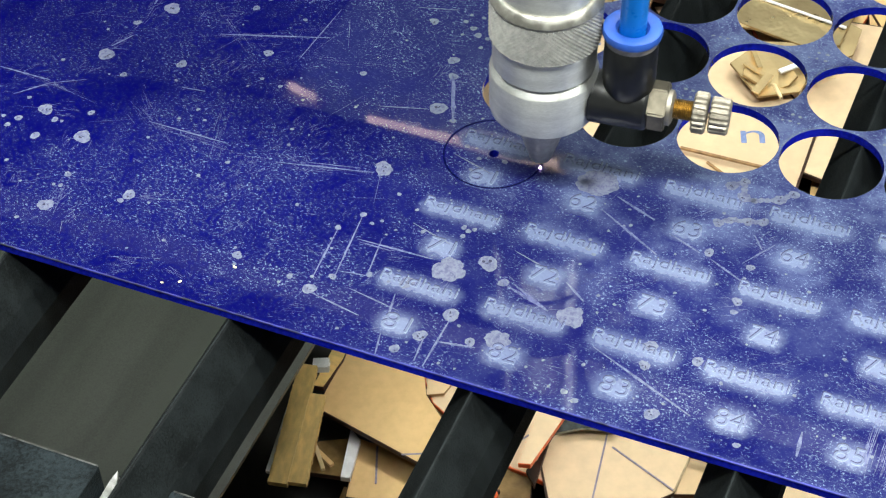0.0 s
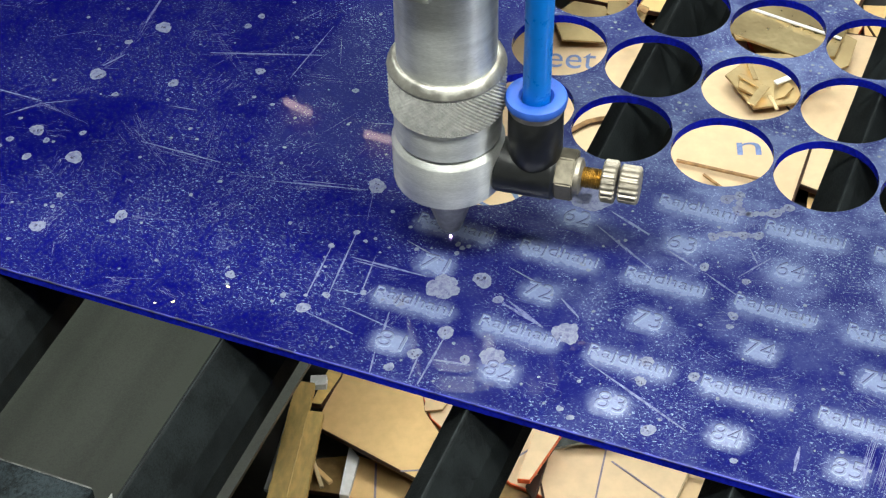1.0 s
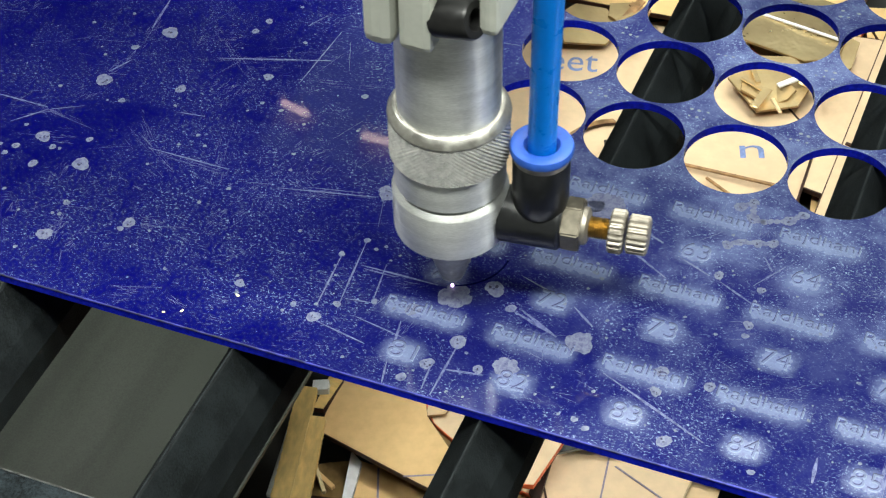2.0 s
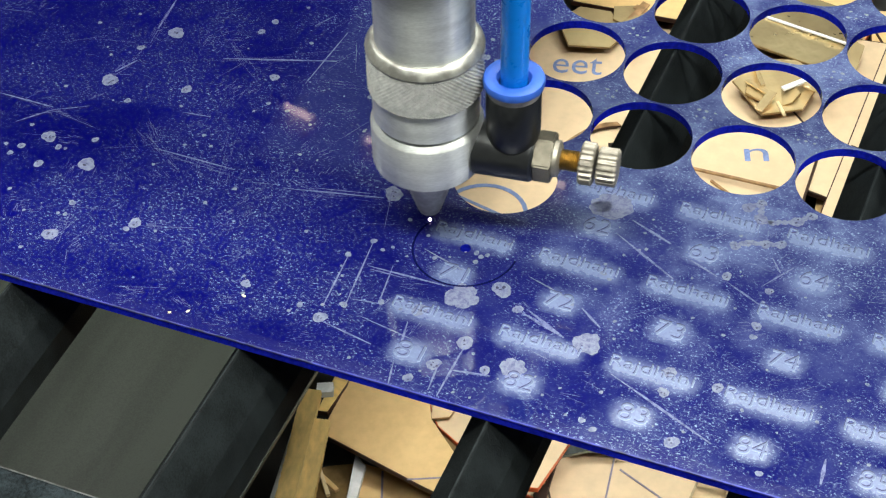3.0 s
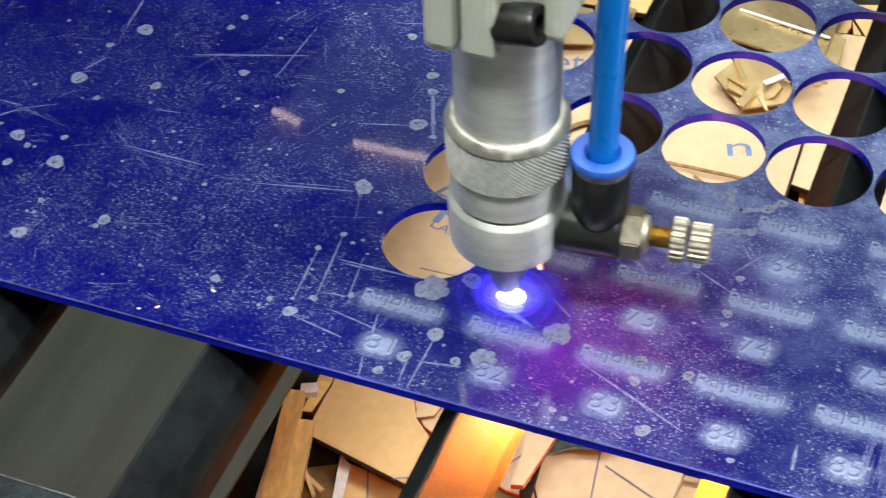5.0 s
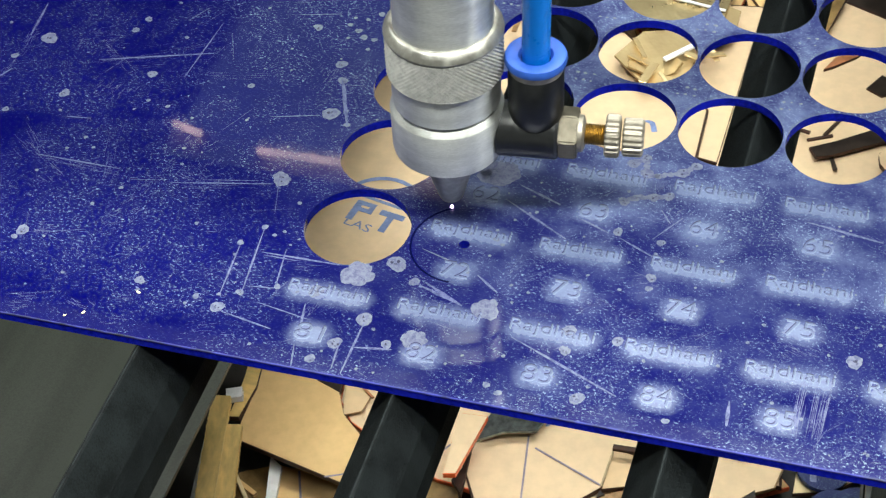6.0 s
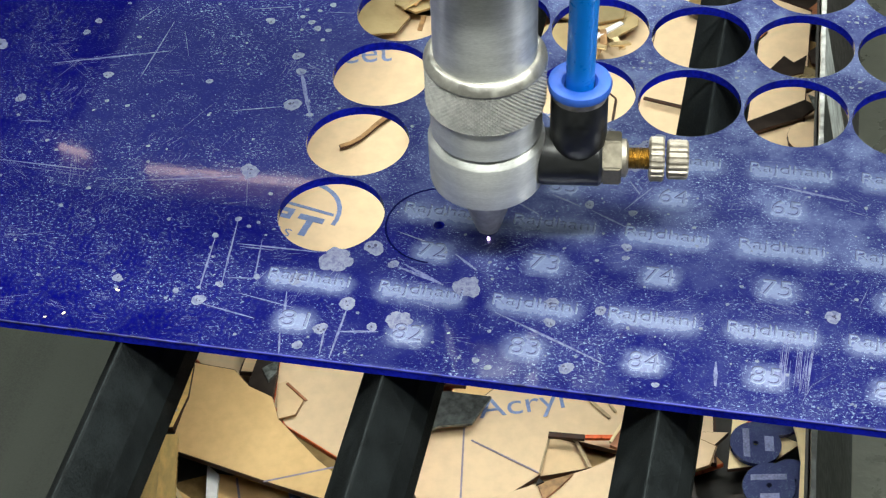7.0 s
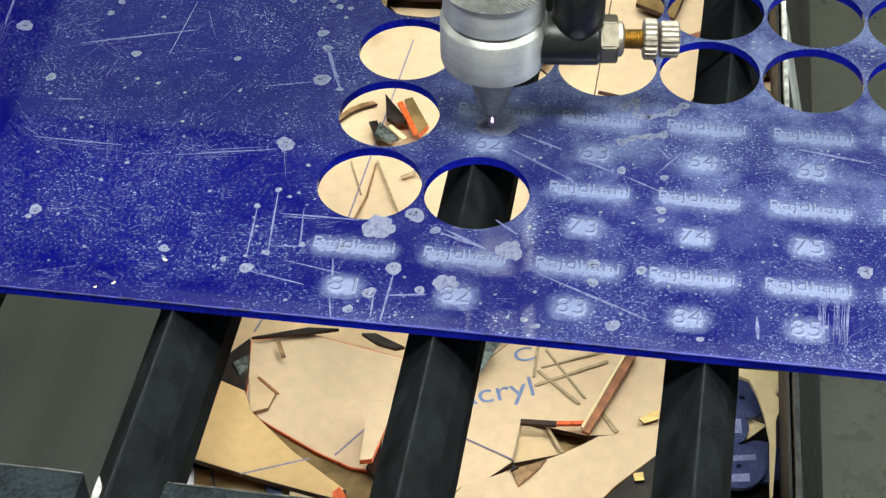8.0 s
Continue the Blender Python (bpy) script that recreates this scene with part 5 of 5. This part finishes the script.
                bm.faces.new((a[i], a[j], b[j], b[i]))
        bm.faces.new(rings[0][::-1])
        bm.faces.new(rings[-1])
        part(name, bm, NICKEL, head, "plated knurled " + name.replace("_", " "))
    knurl("lock_nut", 35.4, 38.7, 4.7, 22)
    knurl("adjusting_knob", 39.3, 43.9, 4.15, 20)
    # air hose, bent a little on its way up
    bm = bmesh.new()
    rings = []
    c, s = math.cos(radians(7.8)), math.sin(radians(7.8))
    for k in range(25):
        q = k / 24
        z = 46.5 + 95 * q
        x, y = 19.9 * c + 2.0 * q + 1.0 * q * q, 19.9 * s - 3.0 * q
        rings.append([bm.verts.new(Vector((x + 3.05 * math.cos(2 * math.pi * i / 28), y + 3.05 * math.sin(2 * math.pi * i / 28), z)) * MM) for i in range(28)])
    for a, b in zip(rings, rings[1:]):
        for i in range(28):
            bm.faces.new((a[i], a[(i + 1) % 28], b[(i + 1) % 28], b[i]))
    bm.faces.new(rings[0][::-1])
    bm.faces.new(rings[-1])
    part("air_hose", bm, TUBE, head, "bright blue plastic air hose", True)
    return head


def gantry():
    """The cross beam behind the head that carries it; it travels with the head in depth only."""
    base = tagged(new("gantry_beam"), "dark anodised gantry beam carrying the laser head", "gantry")
    part("beam", box(bmesh.new(), -490, 630, 72, 125, 122, 170, 2), BAR, base)
    part("guide_rail", box(bmesh.new(), -490, 630, 64, 71.5, 140, 155, 1), ALU_DARK, base, "linear guide rail")
    return base


# ---- spark, plume and flame ----
def spark():
    bm = bmesh.new()
    lathe(bm, [(0, 0.05), (0.30, 0.12), (0.36, 0.32), (0.24, 0.65), (0.08, 0.95), (0, 1.0)], 16)
    return tagged(part("laser_spark", bm, SPARK), "small pink-white spark where the laser meets the acrylic", "spark")


def blob(r, squash, seed, mat, name, parent):
    bm = bmesh.new()
    bmesh.ops.create_icosphere(bm, subdivisions=3, radius=r * MM)
    for v in bm.verts:
        k = 1 + 0.22 * noise.noise(v.co * (0.9 / (r * MM)) + Vector((seed, 2, 5)))
        v.co = Vector((v.co.x * k * 1.25, v.co.y * k, v.co.z * k * squash))
    return part(name, bm, mat, parent, smooth=True)


def plume():
    base = tagged(new("laser_plume"), "violet-white flash of burning vapour at the nozzle", "flash")
    for k, r in enumerate((2.3, 3.6, 5.0, 6.4, 8.0, 9.8, 12.0)):
        blob(r, 0.4, k, PLUME[k], "core" if k == 0 else "glow_shell", base)
    return base


def flame():
    """Two burning lobes that lick out from under the sheet's edge."""
    base = tagged(new("flame"), "yellow-orange flame of burning vapour under the sheet", "flame")

    def lobe(bm, a, b, r, seed):
        a, b = Vector(a), Vector(b)
        turn = (b - a).to_track_quat("Z", "X").to_matrix()
        h = (b - a).length
        rings = []
        for q, z in ((0, 0.0), (0.22, 0.12), (0.38, 0.3), (0.62, 0.5), (0.92, 0.7), (1.0, 0.82), (0.86, 0.94), (0.5, 1.02), (0, 1.06)):
            ring = []
            for i in range(24):
                t = 2 * math.pi * i / 24
                k = max(q * r, 0.01) * (1 + 0.18 * math.sin(2 * t + seed + 3 * z))
                ring.append(bm.verts.new((a + turn @ Vector((k * math.cos(t) + 0.12 * r * math.sin(5 * z + seed), k * math.sin(t), z * h))) * MM))
            rings.append(ring)
        for p, n in zip(rings, rings[1:]):
            for i in range(24):
                bm.faces.new((p[i], p[(i + 1) % 24], n[(i + 1) % 24], n[i]))
    for k, mat in enumerate(FLAME):
        name, grow = "core" if k == 0 else "flame_shell", 0.55 + 0.14 * k
        bm = bmesh.new()
        lobe(bm, (0, 1, 0), (9.5, -14.5, 0.5), 6.0 * grow, 0.4)
        lobe(bm, (-1, 1, 0), (-6.5, -14, -4), 4.0 * grow, 2.1)
        part(name, bm, mat, base, smooth=True)
    return base


def burning_drip(mat, r):
    bm = bmesh.new()
    bmesh.ops.create_icosphere(bm, subdivisions=2, radius=r * MM)
    for v in bm.verts:
        v.co.z *= 1.3
    return tagged(part("burning_drip", bm, mat, smooth=True), "burning orange drip of molten acrylic below the sheet", "flame")


# ---- build ----
room()
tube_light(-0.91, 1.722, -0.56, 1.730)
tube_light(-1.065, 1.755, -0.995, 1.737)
# unseen battens added over the four area lamps
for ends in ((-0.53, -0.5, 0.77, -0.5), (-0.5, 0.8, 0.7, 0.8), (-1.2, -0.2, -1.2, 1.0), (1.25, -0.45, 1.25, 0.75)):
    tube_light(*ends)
panel_light()
cabinet()
cutting_bars()
bed_frame()
waste_tray()
scrap_pile()
for row in ((107.2, 291.5, -409.5, 7, -4, 8), (98.3, 318.5, -412.5, 4, -3, 98), (106.5, 338, -413, 5, 3, 60, False), (118, 300, -414.5, 3, 5, 20, False)):
    fallen_token(*row)
sheet = acrylic_sheet()
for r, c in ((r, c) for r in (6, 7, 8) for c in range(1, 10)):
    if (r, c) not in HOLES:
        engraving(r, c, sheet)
sheet_marks(sheet)
for row in ((-42.2, 0.7, -15, 0.62), (-52.0, -8.1, 55, 0.55), (-55.8, -9.9, 15, 0.42)):
    crumb(*row)
token_a, _ = token(6, 1, 24, True)
token_b, kerf_b = token(7, 1, 24, False)
token_c, kerf_c = token(7, 2, 24, False)
slug_b, slug_c = slug(7, 1), slug(7, 2)
head = laser_head()
beam = gantry()
flash_spark = spark()
flash_plume = plume()
fire = flame()
drip = burning_drip(FLARE, 6)
drip_b = burning_drip(FLARE_DIM, 4)


def head_path():
    """Where the focus is, second by second: travel moves and three circular cuts."""
    rows = []

    def circle(row, col, t0, t1, a0, rate):
        cx, cy = centre(row, col)
        n = max(2, round((t1 - t0) / 0.1))
        for i in range(n + 1):
            t = t0 + (t1 - t0) * i / n
            a = radians(a0 - rate * (t - t0))
            rows.append((t, cx + HOLE_R * math.cos(a), cy + HOLE_R * math.sin(a)))
    circle(6, 1, 0.0, 0.633, -5, 131)
    rows.extend((t, x * MM, y * MM) for t, x, y in ((0.7, -0.2, 44.2), (0.8, 0.1, 36.3), (0.9, -0.8, 33.1), (1, 0.2, 33.7), (1.1, 0.0, 31.9), (1.2, -0.3, 31.4), (1.3, 4.6, 32.6), (1.4, 10.1, 32.5)))
    circle(7, 1, 1.467, 4.1, -2, 134.5)
    rows.extend((t, x * MM, y * MM) for t, x, y in ((4.2, 16.2, 33.8), (4.3, 24.0, 33.7), (4.4, 26.6, 32.8), (4.5, 25.5, 32.7), (4.6, 26.9, 34.2), (4.7, 27.8, 34.0), (4.8, 27.8, 25.6)))
    circle(7, 2, 4.867, 7.567, -90, 133)
    rows.extend((t, x * MM, y * MM) for t, x, y in ((7.6, 27.0, 20.0), (7.7, 28.0, 26.5), (7.8, 27.5, 40.0), (7.9, 26.5, 54.8), (8, 25.7, 58.6)))
    return rows


def fall(ob, row, col, t0, tilt, slip=0.0):
    """A token drops from its hole into the tray."""
    cx, cy = centre(row, col)

    def at(dx, dy, dz, rx, ry):
        return Matrix.Translation((cx + dx, cy + dy, dz)) @ pose(0, 0, 0, rx, ry, 0) @ Matrix.Translation((-cx, -cy, 0))
    rows = [(0.0, at(0, 0, 0, 0, 0)), (t0, at(0, 0, 0, 0, 0))]
    if slip:
        rows.append((t0 + 0.067, at(0.002, 0, -0.006, tilt * 0.3, 14)))
    t1 = rows[-1][0]
    for d in (0.067, 0.133, 0.2, 0.267):
        drop = min(4.9 * (d + (0.08 if slip else 0.03)) ** 2, 0.405)
        rows.append((t1 + d, at(slip * min(1, d / 0.1), 0, -drop, tilt * d / 0.267, 14 if slip else tilt * 0.4 * d / 0.267)))
    rows.append((t1 + 0.3, at(slip, 0, -0.405, tilt, 8)))
    if t1 + 0.3 < 7.9:
        rows.append((8.0, at(slip, 0, -0.405, tilt, 8)))
    walk(ob, rows)


def cut_line_opens(pieces, t0, a0, rate):
    """Each short piece of cut line comes up as the laser passes it."""
    for a, ob in pieces:
        t = t0 + ((a0 - a) % 360) / rate
        low, high = pose(0, 0, -1.0 * MM), pose(0, 0, 0.05 * MM)
        walk(ob, [(0.0, low), (t - 0.034, low), (t, high), (8.0, high)])


def motions():
    path = head_path()
    walk(head, [(t, pose(x, y, 0, 0.5, 1.5, 0)) for t, x, y in path])
    walk(beam, [(t, pose(0, y, 0)) for t, x, y in path])
    off = ((0.64, 0.88), (1.22, 1.46), (4.12, 4.38), (4.64, 4.86), (7.57, 7.97))
    walk(flash_spark, [(t, pose(x, y, 12 * MM if any(a <= t <= b for a, b in off) else 0.1 * MM)) for t, x, y in path])
    bright = ((4.5, -0.6, -1.2), (4.9, -0.2, -1.6), (5.0, 0.2, -0.2), (5.1, -0.8, -2.0), (6.3, -0.4, -2.2))
    rows = [(0.0, pose(0, 0, -520 * MM))]
    for t, dx, dy in bright:
        x, y = min(path, key=lambda p: abs(p[0] - t))[1:]
        if t == 4.5 or t == 4.9 or t == 6.3:
            rows.append((t - 0.067, pose(x, y, -520 * MM)))
        rows.append((t, pose(x + dx * MM, y + dy * MM, 1.5 * MM)))
        if t == 4.5 or t == 5.1 or t == 6.3:
            rows.append((t + 0.067, pose(x, y, -520 * MM)))
    rows.append((8.0, pose(0, 0, -520 * MM)))
    walk(flash_plume, rows)
    low = pose(0.02, 0.02, -0.52)
    walk(fire, [(0.0, low), (5.067, low), (5.133, pose(0.021, -0.006, -0.012)), (5.2, pose(0.0185, -0.012, -0.004)), (5.3, pose(0.0185, -0.011, -0.005)), (5.367, low), (8.0, low)])
    walk(drip, [(0.0, low), (4.9, low), (4.967, pose(0.049, 0.016, -0.027)), (5.033, pose(0.050, 0.017, -0.029)), (5.1, pose(0.052, 0.012, -0.34)), (5.167, low), (8.0, low)])
    walk(drip_b, [(0.0, low), (4.9, low), (4.967, pose(0.0375, 0.008, -0.016)), (5.033, pose(0.0375, 0.008, -0.017)), (5.1, low), (5.167, pose(0.0125, 0.017, -0.0095)), (5.3, pose(0.0125, 0.018, -0.0105)), (5.367, low), (8.0, low)])
    fall(token_a, 6, 1, 0.633, -14)
    fall(token_b, 7, 1, 4.1, 10)
    fall(token_c, 7, 2, 7.533, -20, 0.012)
    for ob, t0 in ((slug_b, 1.2), (slug_c, 4.633)):
        walk(ob, [(0.0, pose(0, 0, 0)), (t0, pose(0, 0, 0)), (t0 + 0.1, pose(0, 0, -0.06)), (t0 + 0.267, pose(0, 0, -0.40)), (8.0, pose(0, 0, -0.40))])
    cut_line_opens(kerf_b, 1.467, -2, 134.5)
    cut_line_opens(kerf_c, 4.867, -90, 133)


motions()
